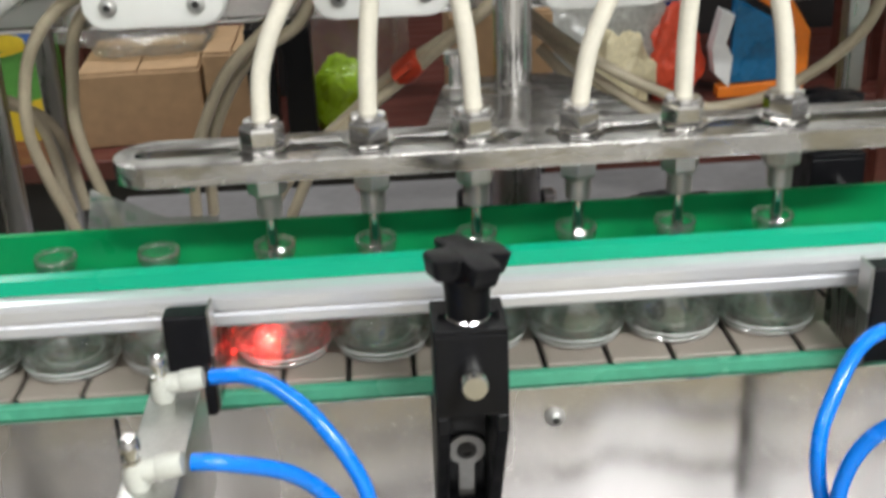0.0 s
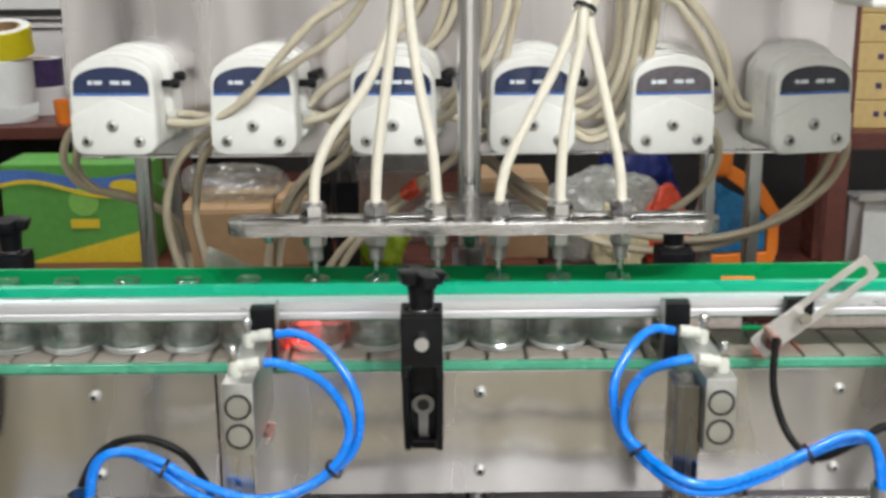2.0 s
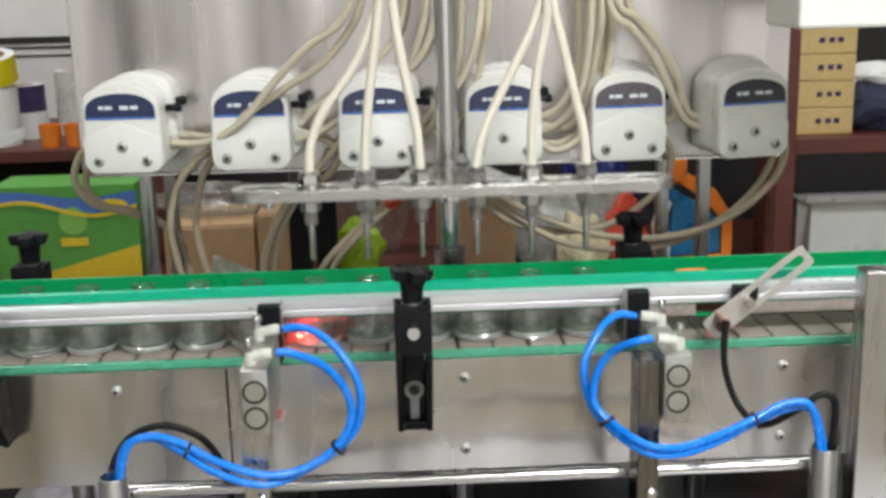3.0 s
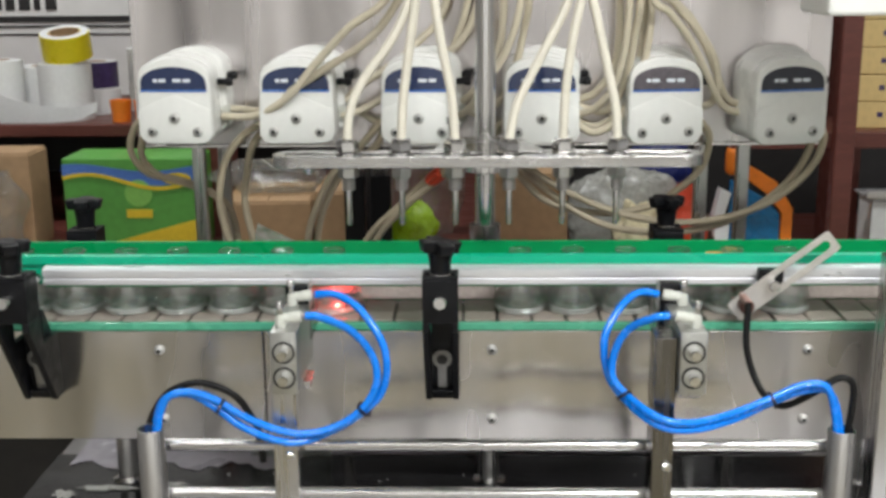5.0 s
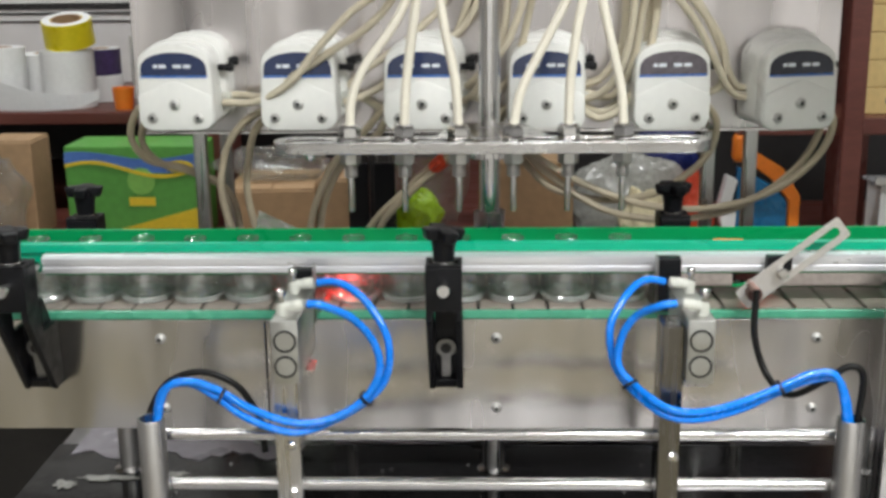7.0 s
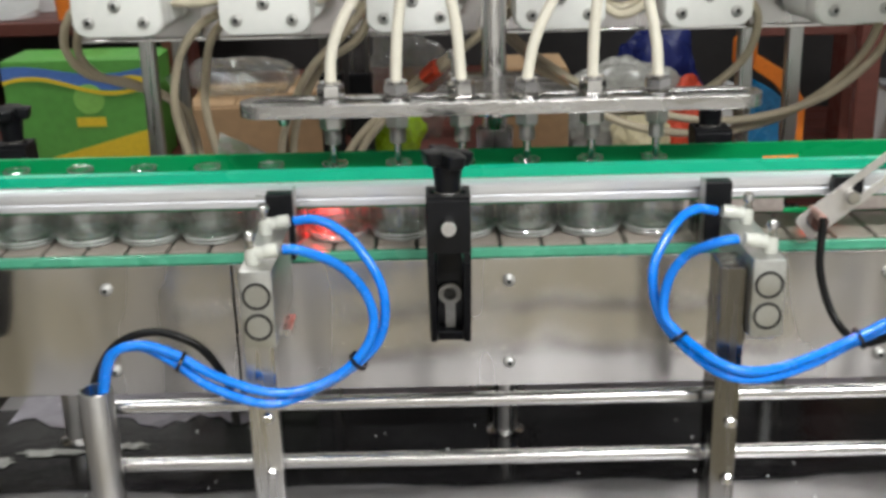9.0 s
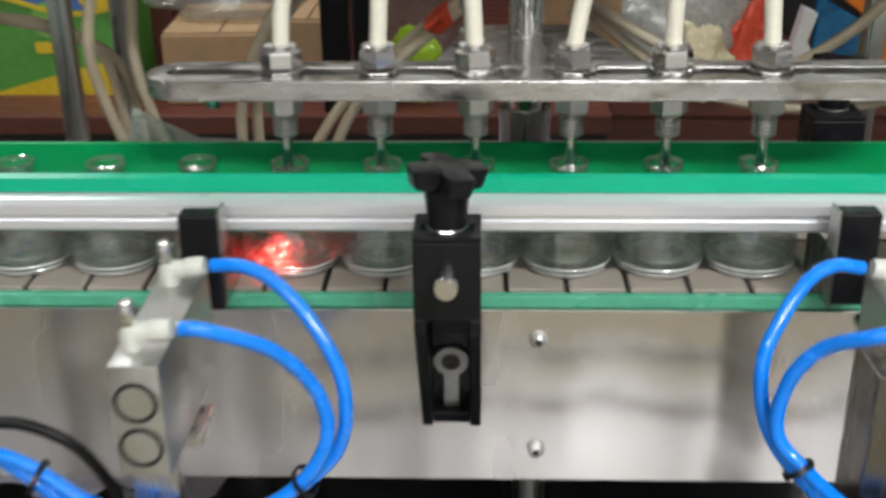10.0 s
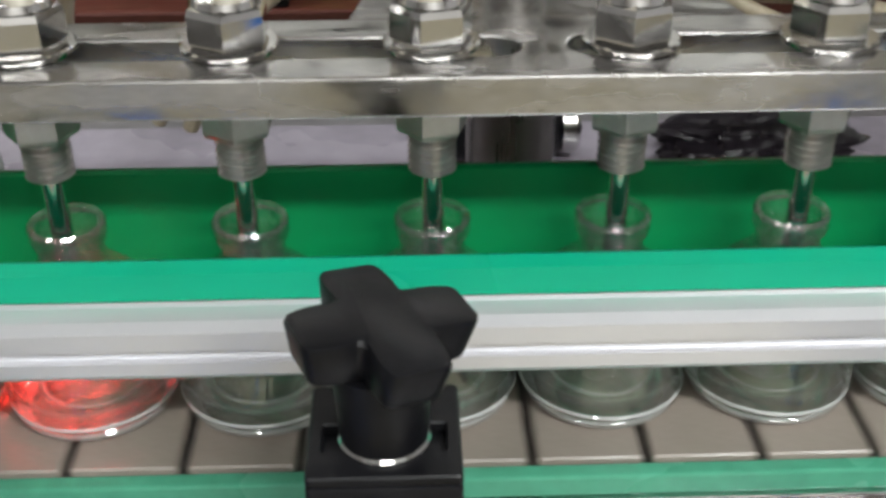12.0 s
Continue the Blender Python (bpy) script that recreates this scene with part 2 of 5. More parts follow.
def lathe(profile, seg=32, bm=None, axis="z", at=(0, 0, 0), closed=False):
    """Turn a profile of (radius, height) round an axis."""
    own = bmesh.new()
    rings = []
    for r, h in profile:
        if r < 1e-6:
            rings.append([own.verts.new((0, 0, h))])
        else:
            rings.append([own.verts.new((r * math.cos(a), r * math.sin(a), h)) for a in (2 * math.pi * i / seg for i in range(seg))])
    pairs = list(zip(rings, rings[1:]))
    if closed:
        pairs.append((rings[-1], rings[0]))
    for a, b in pairs:
        for i in range(seg):
            j = (i + 1) % seg
            if len(a) == 1 and len(b) == 1:
                continue
            if len(a) == 1:
                own.faces.new((a[0], b[j], b[i]))
            elif len(b) == 1:
                own.faces.new((a[i], a[j], b[0]))
            else:
                own.faces.new((a[i], a[j], b[j], b[i]))
    bmesh.ops.recalc_face_normals(own, faces=own.faces)
    turn = {"z": pose(0, 0, 0), "y": pose(0, 0, 0, -90, 0, 0), "x": pose(0, 0, 0, 0, 90, 0)}[axis]
    moved(own, Matrix.Translation(at) @ turn)
    return join(bm, own)


def rod(r, h0, h1, axis="z", at=(0, 0, 0), seg=24, bm=None, edge=0.0008):
    edge = min(edge, r * 0.4, abs(h1 - h0) * 0.3)
    return lathe([(0, h0), (r - edge, h0), (r, h0 + edge), (r, h1 - edge), (r - edge, h1), (0, h1)], seg, bm, axis, at)


def hexagon(r, h0, h1, at=(0, 0, 0), bm=None, turn=0):
    own = lathe([(0, h0), (r * 0.93, h0), (r, h0 + 0.0015), (r, h1 - 0.0032), (r * 0.95, h1 - 0.0012), (r * 0.82, h1), (0, h1)], 6)
    moved(own, Matrix.Translation(at) @ pose(0, 0, 0, 0, 0, turn))
    return join(bm, own)


def smooth_path(points, per=7):
    P = [Vector(p) for p in points]
    P = [P[0] * 2 - P[1]] + P + [P[-1] * 2 - P[-2]]
    out = []
    for i in range(1, len(P) - 2):
        a, b, c, d = P[i - 1:i + 3]
        for k in range(per):
            t = k / per
            out.append(0.5 * (2 * b + (c - a) * t + (2 * a - 5 * b + 4 * c - d) * t * t + (3 * b - a - 3 * c + d) * t ** 3))
    out.append(P[-2])
    return out


def sweep(points, r, seg=12, per=7, bm=None, bore=0.0):
    """A round hose along a smooth path."""
    path = smooth_path(points, per) if per > 1 else [Vector(p) for p in points]
    own = bmesh.new()
    up = Vector((0.13, 1, 0.21)).normalized()
    rings = []
    for i, p in enumerate(path):
        d = (path[min(i + 1, len(path) - 1)] - path[max(i - 1, 0)]).normalized()
        u = (up - d * up.dot(d)).normalized()
        w = d.cross(u)
        up = u
        rings.append([own.verts.new(p + r * (u * math.cos(a) + w * math.sin(a))) for a in (2 * math.pi * k / seg for k in range(seg))])
    for a, b in zip(rings, rings[1:]):
        for k in range(seg):
            own.faces.new((a[k], a[(k + 1) % seg], b[(k + 1) % seg], b[k]))
    own.faces.new(rings[0])
    own.faces.new(rings[-1])
    bmesh.ops.recalc_face_normals(own, faces=own.faces)
    return join(bm, own)


def extrude_outline(outline, h0, h1, bevel=0.0, seg=2, holes=()):
    """A plate of an outline (x, y), from height h0 to h1."""
    own = bmesh.new()
    edges = []
    for ring in (outline, *holes):
        vs = [own.verts.new((x, y, h0)) for x, y in ring]
        edges += [own.edges.new((vs[i], vs[(i + 1) % len(vs)])) for i in range(len(vs))]
    made = bmesh.ops.triangle_fill(own, edges=edges, use_beauty=True)
    faces = [f for f in made["geom"] if isinstance(f, bmesh.types.BMFace)]
    ex = bmesh.ops.extrude_face_region(own, geom=faces)
    for v in ex["geom"]:
        if isinstance(v, bmesh.types.BMVert):
            v.co.z = h1
    bmesh.ops.dissolve_limit(own, angle_limit=0.01, verts=own.verts, edges=own.edges)
    bmesh.ops.recalc_face_normals(own, faces=own.faces)
    if bevel:
        sharp = [e for e in own.edges if len(e.link_faces) == 2 and e.calc_face_angle(0) > 1.0]
        bmesh.ops.bevel(own, geom=sharp, offset=bevel, segments=seg, affect="EDGES", profile=0.5)
    return own


def rounded(x0, x1, y0, y1, r, seg=8):
    out = []
    for cx, cy, a0 in ((x1 - r, y1 - r, 0), (x0 + r, y1 - r, 90), (x0 + r, y0 + r, 180), (x1 - r, y0 + r, 270)):
        out += [(cx + r * math.cos(radians(a0 + 90 * k / seg)), cy + r * math.sin(radians(a0 + 90 * k / seg))) for k in range(seg + 1)]
    return out


def profile_x(outline, x0, x1, bevel=0.0):
    """A rail: an outline (y, z) drawn along x."""
    return moved(extrude_outline(outline, x0, x1, bevel, 1), Matrix(((0, 0, 1, 0), (1, 0, 0, 0), (0, 1, 0, 0), (0, 0, 0, 1))))


def structure(name, bm, material, label):
    return tagged(part(name, bm, material), label, kind="structure")

# ---- the room: floor, with added walls and ceiling for bounce and reflections ----
structure("floor", box(-3, 3, -3.2, 3.2, -0.1, 0, 0), FLOORTILE, "beige-brown tiled workshop floor")
structure("ceiling", box(-3, 3, -3.2, 3.2, 2.7, 2.8, 0), CEIL, "unseen grey ceiling added for darker reflections")
structure("wall_north", box(-3, 3, 3.2, 3.3, 0, 2.7, 0), ROOMPAINT, "added dull grey wall that keeps bounced light low")
# unseen wall, kept pale so steel and bottles reflect something bright
structure("wall_south", box(-3, 3, -3.3, -3.2, 0, 2.7, 0), WALLPAINT, "unseen pale wall added to reflect in steel and glass")
structure("wall_east", box(3, 3.1, -3.2, 3.2, 0, 2.7, 0), ROOMPAINT, "added dull grey wall that keeps bounced light low")
structure("wall_west", box(-3.1, -3, -3.2, 3.2, 0, 2.7, 0), ROOMPAINT, "added dull grey wall that keeps bounced light low")
# unseen housings for the key lamp and the four added fill lamps
for lx, ly in ((-0.9, -1.45), (0.98, -1.45), (-0.55, 0.85), (0.3, -2.5), (1.25, 0.95)):
    lamp = thing("ceiling_light", "unseen white fluorescent ceiling light with lit diffuser, assumed for brightness", "ceiling light", "ceiling lights", (lx, ly, 2.53))
    part("housing", box(-0.64, 0.64, -0.1, 0.1, 0.02, 0.17, 0.004), WHITE, lamp)
    part("diffuser", box(-0.62, 0.62, -0.085, 0.085, 0.0, 0.02, 0.003), LAMP, lamp)

TZ = 0.672
table = thing("machine_table", "stainless steel machine table with scuffed bright top", "table")
part("tabletop", box(-0.43, 1.3, -0.26, 0.60, TZ - 0.03, TZ, 0.003), TABLE, table)
for tx in (-0.38, 1.26):
    for ty in (-0.22, 0.56):
        part("leg", box(tx - 0.02, tx + 0.02, ty - 0.02, ty + 0.02, 0, TZ - 0.03, 0.002), STEEL, table)
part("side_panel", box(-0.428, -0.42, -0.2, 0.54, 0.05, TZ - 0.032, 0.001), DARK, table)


def ragged_sheet(x0, x1, y0, y1, z, n=60):
    rnd = random.Random(4)
    top = [(x0 + (x1 - x0) * i / n, y1) for i in range(n + 1)]
    low = [(x1 - (x1 - x0) * i / n, y0 + 0.004 * math.sin(i * 0.5) + rnd.uniform(-0.002, 0.002)) for i in range(n + 1)]
    return extrude_outline(top + low, z, z + 0.0006)


tagged(part("protective_film", ragged_sheet(-0.4285, 0.75, -0.060, 0.11, TZ + 0.0015), FILM),
       "glossy black protective film with torn edge lying on table", "film")
rnd = random.Random(12)
torn = [(-0.404 + 0.0115 * i, 0.076 + 0.011 * math.sin(i * 0.8) + rnd.uniform(-0.007, 0.007)) for i in range(25)]
torn += [(-0.122, 0.105), (-0.06, 0.114), (0.02, 0.110), (0.14, 0.121), (0.30, 0.116), (0.42, 0.122), (0.50, 0.118), (0.50, 0.292), (-0.404, 0.292)]
tagged(part("pale_film", extrude_outline(torn, TZ + 0.0026, TZ + 0.0032), LILAC),
       "pale lilac protective film with torn edge on table behind conveyor", "film")
for i, (sx, sy, w, h) in enumerate(((-0.335, 0.012, 0.030, 0.006), (-0.27, 0.022, 0.022, 0.008), (-0.385, -0.005, 0.012, 0.010))):
    rnd = random.Random(i)
    ring = [(sx + w * (1 + 0.45 * rnd.uniform(-1, 1)) * math.cos(a), sy + h * (1 + 0.5 * rnd.uniform(-1, 1)) * math.sin(a)) for a in (2 * math.pi * k / 22 for k in range(22))]
    tagged(part("torn_film", extrude_outline(ring, TZ + 0.0034, TZ + 0.0039), GREYBAG), "torn scrap of pale grey protective film on table", "film scrap", "film scraps")

# crumbs on the film
rnd = random.Random(9)
crumbs = None
for i in range(55):
    cx, cy, r = rnd.uniform(-0.36, 0.55), rnd.uniform(-0.14, 0.06), rnd.uniform(0.0004, 0.0013)
    own = bmesh.new()
    bmesh.ops.create_icosphere(own, subdivisions=1, radius=r)
    moved(own, Matrix.Translation((cx, cy, TZ + 0.0035)))
    crumbs = join(crumbs, own)
tagged(part("crumbs", crumbs, PAPER), "small white plastic crumbs scattered on black film", "debris", kind="stuff")

# ---- the conveyor ----
X0, X1 = -0.95, 1.22
BZ = 0.884
PB = 0.743
conveyor = thing("conveyor", "stainless steel slat conveyor with green edge strips and brown slats", "conveyor")
SEAM = -0.1440
part("side_plate", box(SEAM + 0.0009, X1, 0.0, 0.003, PB, 0.8720, 0.0006), STEEL_H, conveyor, "brushed stainless side plate")
part("side_plate", box(X0, SEAM - 0.0009, -0.0014, 0.0016, PB, 0.8720, 0.0006), STEEL_H, conveyor, "brushed stainless side plate")
part("seam_strip", box(SEAM - 0.008, SEAM + 0.008, 0.0032, 0.0046, PB + 0.004, 0.8710, 0), DARK, conveyor)
part("side_plate", box(X0, X1, 0.083, 0.086, PB, 0.8785, 0.0006), STEEL_H, conveyor, "brushed stainless side plate")
part("belly_pan", box(X0, X1, 0.004, 0.082, PB, PB + 0.003, 0.0005), STEEL_H, conveyor)
part("flange", box(X0, X1, -0.0058, 0.003, 0.8722, 0.8735, 0.0005), POLISH, conveyor, "bright folded plate edge")
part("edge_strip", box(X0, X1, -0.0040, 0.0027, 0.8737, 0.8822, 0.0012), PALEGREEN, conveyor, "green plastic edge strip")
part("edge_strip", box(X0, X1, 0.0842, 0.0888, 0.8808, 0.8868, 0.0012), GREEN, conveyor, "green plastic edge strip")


def screw(parent, x, y, z, r=0.0058):
    """A domed socket screw that faces -y."""
    bm = lathe([(0, 0.0048), (r * 0.38, 0.0048), (r * 0.45, 0.0055), (r * 0.8, 0.0042), (r, 0.0018), (r, 0), (0, 0)], 18, None, "y")
    moved(bm, Matrix.Translation((x, y, z)) @ pose(0, 0, 0, 0, 0, 180))
    ob = part("screw", bm, ZINC, parent, smooth=True)
    part("socket", moved(lathe([(0, 0.0), (r * 0.4, 0.0), (r * 0.4, 0.0052), (0, 0.0052)], 6, None, "y"), Matrix.Translation((x, y - 0.0006, z)) @ pose(0, 0, 0, 0, 0, 180)), DARK, ob)


for bx0, bx1 in ((-0.90, -0.088), (-0.044, 0.384), (0.426, 1.17)):
    part("back_strip", box(bx0, bx1, 0.0812, 0.0838, 0.8845, 0.9045, 0.0006), BROWNSTRIP, conveyor, "back strip with reflected slat brown in its colour")
for sx in (-0.63, -0.261, 0.111, 0.46, 0.81):
    for sz in (0.85, 0.768):
        screw(conveyor, sx, 0.0 if sx > SEAM else -0.0014, sz)
for fx in (-0.32, 0.109, 0.54, 1.0):
    foot = part("foot", rod(0.0125, TZ + 0.006, PB, "z", (fx, 0.043, 0)), STEEL, conveyor, smooth=True)
    part("foot_pad", lathe([(0, TZ), (0.019, TZ), (0.019, TZ + 0.003), (0.011, TZ + 0.007), (0, TZ + 0.007)], 24, None, "z", (fx, 0.043, 0)), POLISH, foot, smooth=True)

# guide rails: white aluminium with a green wear strip
RZ = 0.9565


def guide_rail(front):
    rail = thing("guide_rail", "white aluminium guide rail with green plastic wear strip", "guide rail", "guide rails")
    alu = [(-0.0042, 0.926), (0.0105, 0.926), (0.0105, 0.9462), (0.0065, 0.9462), (0.0052, 0.9452), (0.0040, 0.9462), (-0.0015, 0.9448), (-0.005, 0.9425), (-0.005, 0.9364), (-0.0026, 0.9358), (-0.0026, 0.9326), (-0.005, 0.932), (-0.005, 0.9275)]
    foot = 0.924 if front else 0.911
    wear = [(0.0108, foot), (0.0145, foot), (0.0145, RZ), (0.0125, RZ + 0.0007), (0.0075, RZ - 0.001), (0.0068, 0.9466), (0.0108, 0.9466)]
    lip = [(0.0035, 0.9222), (0.0104, 0.9222), (0.0104, 0.9258), (0.0035, 0.9258)]
    ends = (-0.3840, X1) if front else (X0, X1)
    for name, outline, m in (("extrusion", alu, ALU), ("wear_strip", wear, LITGREEN if front else GREEN), ("lip", lip, GREEN)):
        if not front:
            outline = [(0.086 - y, z) for y, z in outline][::-1]
        part(name, profile_x(outline, *(ends if name != "wear_strip" else (X0, X1))), m, rail)
    return rail


guide_rail(True)
guide_rail(False)


def star_knob(parent, x, y, z, turn, lean):
    """A four-lobed clamp knob whose hub stands at height z."""
    n = 72
    ring = []
    for i in range(n):
        a = 2 * math.pi * i / n
        lobe = (math.cos(4 * a) + 1) / 2
        r = min(0.0120 + 0.0154 * lobe ** 0.76, 0.0222 / max(0.5, math.cos(((a + math.pi / 4) % (math.pi / 2)) - math.pi / 4)))
        ring.append((r * math.cos(a), r * math.sin(a)))
    head = extrude_outline(ring, 0.0240, 0.0375, 0.0018, 2)
    for v in head.verts:
        drop = max(0.0, min(1.0, (0.0375 - v.co.z) / 0.0135))
        far = min(1.0, v.co.xy.length / 0.0222)
        v.co.x, v.co.y = v.co.x * (1 - 0.13 * drop), v.co.y * (1 - 0.13 * drop)
        v.co.z -= 0.0016 * far * (1 - drop)
    knob = part("knob", moved(head, Matrix.Translation((x, y, z + 0.03)) @ pose(0, 0, 0, 0, lean, 0) @ pose(0, 0, -0.03, 0, 0, turn)), BLACK, parent, "black four-lobed clamp knob", smooth=True)
    part("hub", lathe([(0, 0.002), (0.0108, 0.002), (0.0112, 0.008), (0.0118, 0.0165), (0.0132, 0.0243), (0, 0.0243)], 28, None, "z", (x, y, z)), BLACK, knob, smooth=True)
    part("collar", lathe([(0, 0), (0.0112, 0), (0.0114, 0.0012), (0.0108, 0.002), (0, 0.002)], 28, None, "z", (x, y, z)), POLISH, knob, "bright steel collar", smooth=True)


def yz_plate(outline, x0, x1, bevel):
    return profile_x(outline, x0, x1, bevel)


def rail_bracket(x, turned, knob_turn, knob_lean=0):
    """A black plastic bracket that carries a rail: two cheeks, a block and a web, with a clamp knob."""
    br = thing("rail_bracket", "black plastic rail bracket with star knob bolted to conveyor", "bracket", "rail brackets")
    w = 0.0186
    cheek = [(-0.0830, 0.9055), (-0.0830, 0.896), (-0.0215, 0.7985), (-0.001, 0.7985), (-0.001, 0.8728), (-0.046, 0.8740), (-0.048, 0.9055)]
    for s in (-1, 1):
        a, b = sorted((s * w, s * (w - 0.0068)))
        part("cheek", yz_plate(cheek, a, b, 0.001), BLACK, br)
    pocket = [rounded(-0.0150, -0.0098, -0.0735, -0.0635, 0.0006, 2), rounded(0.0098, 0.0150, -0.0735, -0.0635, 0.0006, 2)]
    part("block", box(-w, w, -0.0832, -0.048, 0.9058, 0.9520, 0.0009), BLACK, br)
    part("block_cap", extrude_outline(rounded(-w, w, -0.0832, -0.048, 0.0012, 3), 0.9522, 0.9552, 0.0005, 1, pocket), BLACK, br)
    part("web", yz_plate([(-0.030, 0.9050), (-0.026, 0.868), (-0.0135, 0.8125), (-0.0135, 0.8010), (-0.002, 0.8010), (-0.002, 0.8715), (-0.022, 0.9050)], -0.0116, 0.0116, 0.0005), BLACK, br)
    part("foot_bar", yz_plate([(-0.0238, 0.8095), (-0.0180, 0.7990), (-0.0138, 0.7990), (-0.0138, 0.8118)], -0.0116, 0.0116, 0.0006), BLACK, br)
    # added strip in place of an open slot that shows the plate
    part("slot_strip", moved(box(-0.0048, 0.0048, -0.002, 0.0, -0.015, 0.015, 0.0006), pose(0, -0.0185, 0.8255, 12)), SLOTSTEEL, br, "grey strip standing in for open slot")
    part("washer", moved(lathe([(0.0058, 0), (0.0108, 0), (0.0108, 0.002), (0.0058, 0.002)], 26, None, "y", closed=True), pose(0, -0.0248, 0.847, 8)), SLOTSTEEL, br, "dull steel washer", smooth=True)
    bolt = part("bolt", moved(lathe([(0, 0), (0.0030, 0), (0.0030, -0.001), (0.0058, -0.001), (0.0058, 0.008), (0, 0.008)], 18, None, "y"), pose(0, -0.0245, 0.847, 8)), DARK, br, smooth=True)
    rodp = part("clamp_rod", moved(lathe([(0, 0), (0.006, 0.0), (0.0066, 0.001), (0.0066, 0.026), (0, 0.026)], 22, None, "y"), pose(0, -0.102, 0.933, -2)), POLISH, br, "polished steel clamp rod", smooth=True)
    part("rod_inner", lathe([(0, 0), (0.006, 0), (0.006, 0.046), (0, 0.046)], 16, None, "y", (0, -0.049, 0.934)), POLISH, br, smooth=True)
    star_knob(br, 0, -0.0685, 0.955, knob_turn, knob_lean)
    br.matrix_world = pose(x, 0.086, 0, 0, 0, 180) if turned else pose(x, 0, 0)
    return br


rail_bracket(0.0562, False, 25, 7)
rail_bracket(-0.392, False, 30)
rail_bracket(0.325, True, 20)
rail_bracket(-0.386, True, 5)

# ---- the bottles ----


def bottle_bm():
    """A squat round glass bottle with a thick base, round shoulder and short lipped neck."""
    outer = [(0, 0.0022), (0.014, 0.0016), (0.0215, 0), (0.0250, 0.0004), (0.0274, 0.0022), (0.0286, 0.0052), (0.0290, 0.0095), (0.0290, 0.018), (0.0287, 0.026), (0.0276, 0.0340), (0.0252, 0.0410),
             (0.0212, 0.0470), (0.0165, 0.0515), (0.0128, 0.0548), (0.0109, 0.0580), (0.0104, 0.0612), (0.0106, 0.0632), (0.0120, 0.0642), (0.0124, 0.0662), (0.0121, 0.0684), (0.0112, 0.0694)]
    inner = [(0.0098, 0.0692), (0.0091, 0.0675), (0.0089, 0.0585), (0.0112, 0.0530), (0.0150, 0.0495), (0.0198, 0.0450), (0.0238, 0.0395), (0.0261, 0.0330),
             (0.0272, 0.0250), (0.0273, 0.0165), (0.0266, 0.0115), (0.0245, 0.0078), (0.0215, 0.0062), (0.0150, 0.0066), (0.0070, 0.0078), (0, 0.0082)]
    return lathe([(r * 1.01, h) for r, h in outer + inner], 48)


PITCH, BX = 0.0593, 0.1005 - 0.0593 * 2.5
bottles = []
seed_bottle = thing("bottle", "empty clear glass round bottle standing on conveyor slats", "bottle", "bottles on the conveyor", (BX, 0.043, BZ))
part("bottle_body", bottle_bm(), GLASS, seed_bottle, smooth=True)
# three whitened rings model the lamp glints of the thick base
part("base_ring", lathe([(0.0230, 0.0002), (0.0254, 0.0003), (0.0272, 0.0014), (0.0280, 0.0032), (0.0272, 0.0042), (0.0258, 0.0028)], 40, closed=True), RINGGLINT, seed_bottle, "bright ring drawn as lamp reflection in thick base", smooth=True)
part("heel_ring", lathe([(0.0282, 0.0060), (0.0290, 0.0063), (0.0294, 0.0072), (0.0290, 0.0080), (0.0283, 0.0072)], 40, closed=True), RINGGLINT, seed_bottle, smooth=True)
part("inner_ring", lathe([(0.0168, 0.0085), (0.0180, 0.0080), (0.0190, 0.0088), (0.0180, 0.0094)], 32, closed=True), RINGGLINT, seed_bottle, smooth=True)
part("lip", lathe([(0.0110, 0.0684), (0.0122, 0.0686), (0.0126, 0.0697), (0.0119, 0.0708), (0.0108, 0.0703)], 32, closed=True), LIPGLASS, seed_bottle, "rounded clear glass lip", smooth=True)
bottles.append(seed_bottle)
for i in list(range(1, 6)) + list(range(-1, -14, -1)):
    bottles.append(copy_thing(seed_bottle, pose(BX + PITCH * i - (0.008 if i < 0 else 0), 0.043, BZ, 0, 0, 37 * i)))

# ---- the nozzle bar ----
BAR = 1.0145
bar = thing("nozzle_bar", "polished steel nozzle bar with six filling nozzles and silicone tubes", "filling nozzle bar")
slots = [rounded(-0.119, 0.0975, 0.0335, 0.0505, 0.0084), rounded(0.1115, 0.331, 0.0335, 0.0505, 0.0084)]
part("bar", extrude_outline(rounded(-0.131, 0.343, 0.018, 0.066, 0.0235, 10), BAR - 0.0125, BAR, 0.0009, 2, slots), BARSTEEL, bar, "slotted polished steel flat bar")
lug = extrude_outline([(0.045, 0.0665), (0.172, 0.0665), (0.150, 0.150), (0.135, 0.168), (0.075, 0.168), (0.060, 0.150)], BAR - 0.0122, BAR - 0.0004, 0.0008)
part("lug", lug, BARSTEEL, bar, "trapezoid steel lug plate")
hubp = part("clamp_hub", lathe([(0.0128, BAR - 0.034), (0.029, BAR - 0.036), (0.030, BAR - 0.035), (0.030, BAR - 0.0125), (0.0128, BAR - 0.0125)], 32, None, "z", (0.105, 0.14, 0), closed=True), POLISH, bar, smooth=True)
part("clamp_screw", rod(0.005, 0.022, 0.046, "x", (0.105, 0.125, BAR - 0.024)), POLISH, hubp, smooth=True)
bolt = part("clamp_bolt", hexagon(0.007, BAR, BAR + 0.009, (0.066, 0.118, 0)), POLISH, bar)
part("bolt_shank", rod(0.0042, BAR + 0.009, BAR + 0.026, "z", (0.066, 0.118, 0)), POLISH, bolt, smooth=True)
part("bolt_head", rod(0.0068, BAR + 0.022, BAR + 0.030, "z", (0.066, 0.118, 0)), POLISH, bolt, smooth=True)
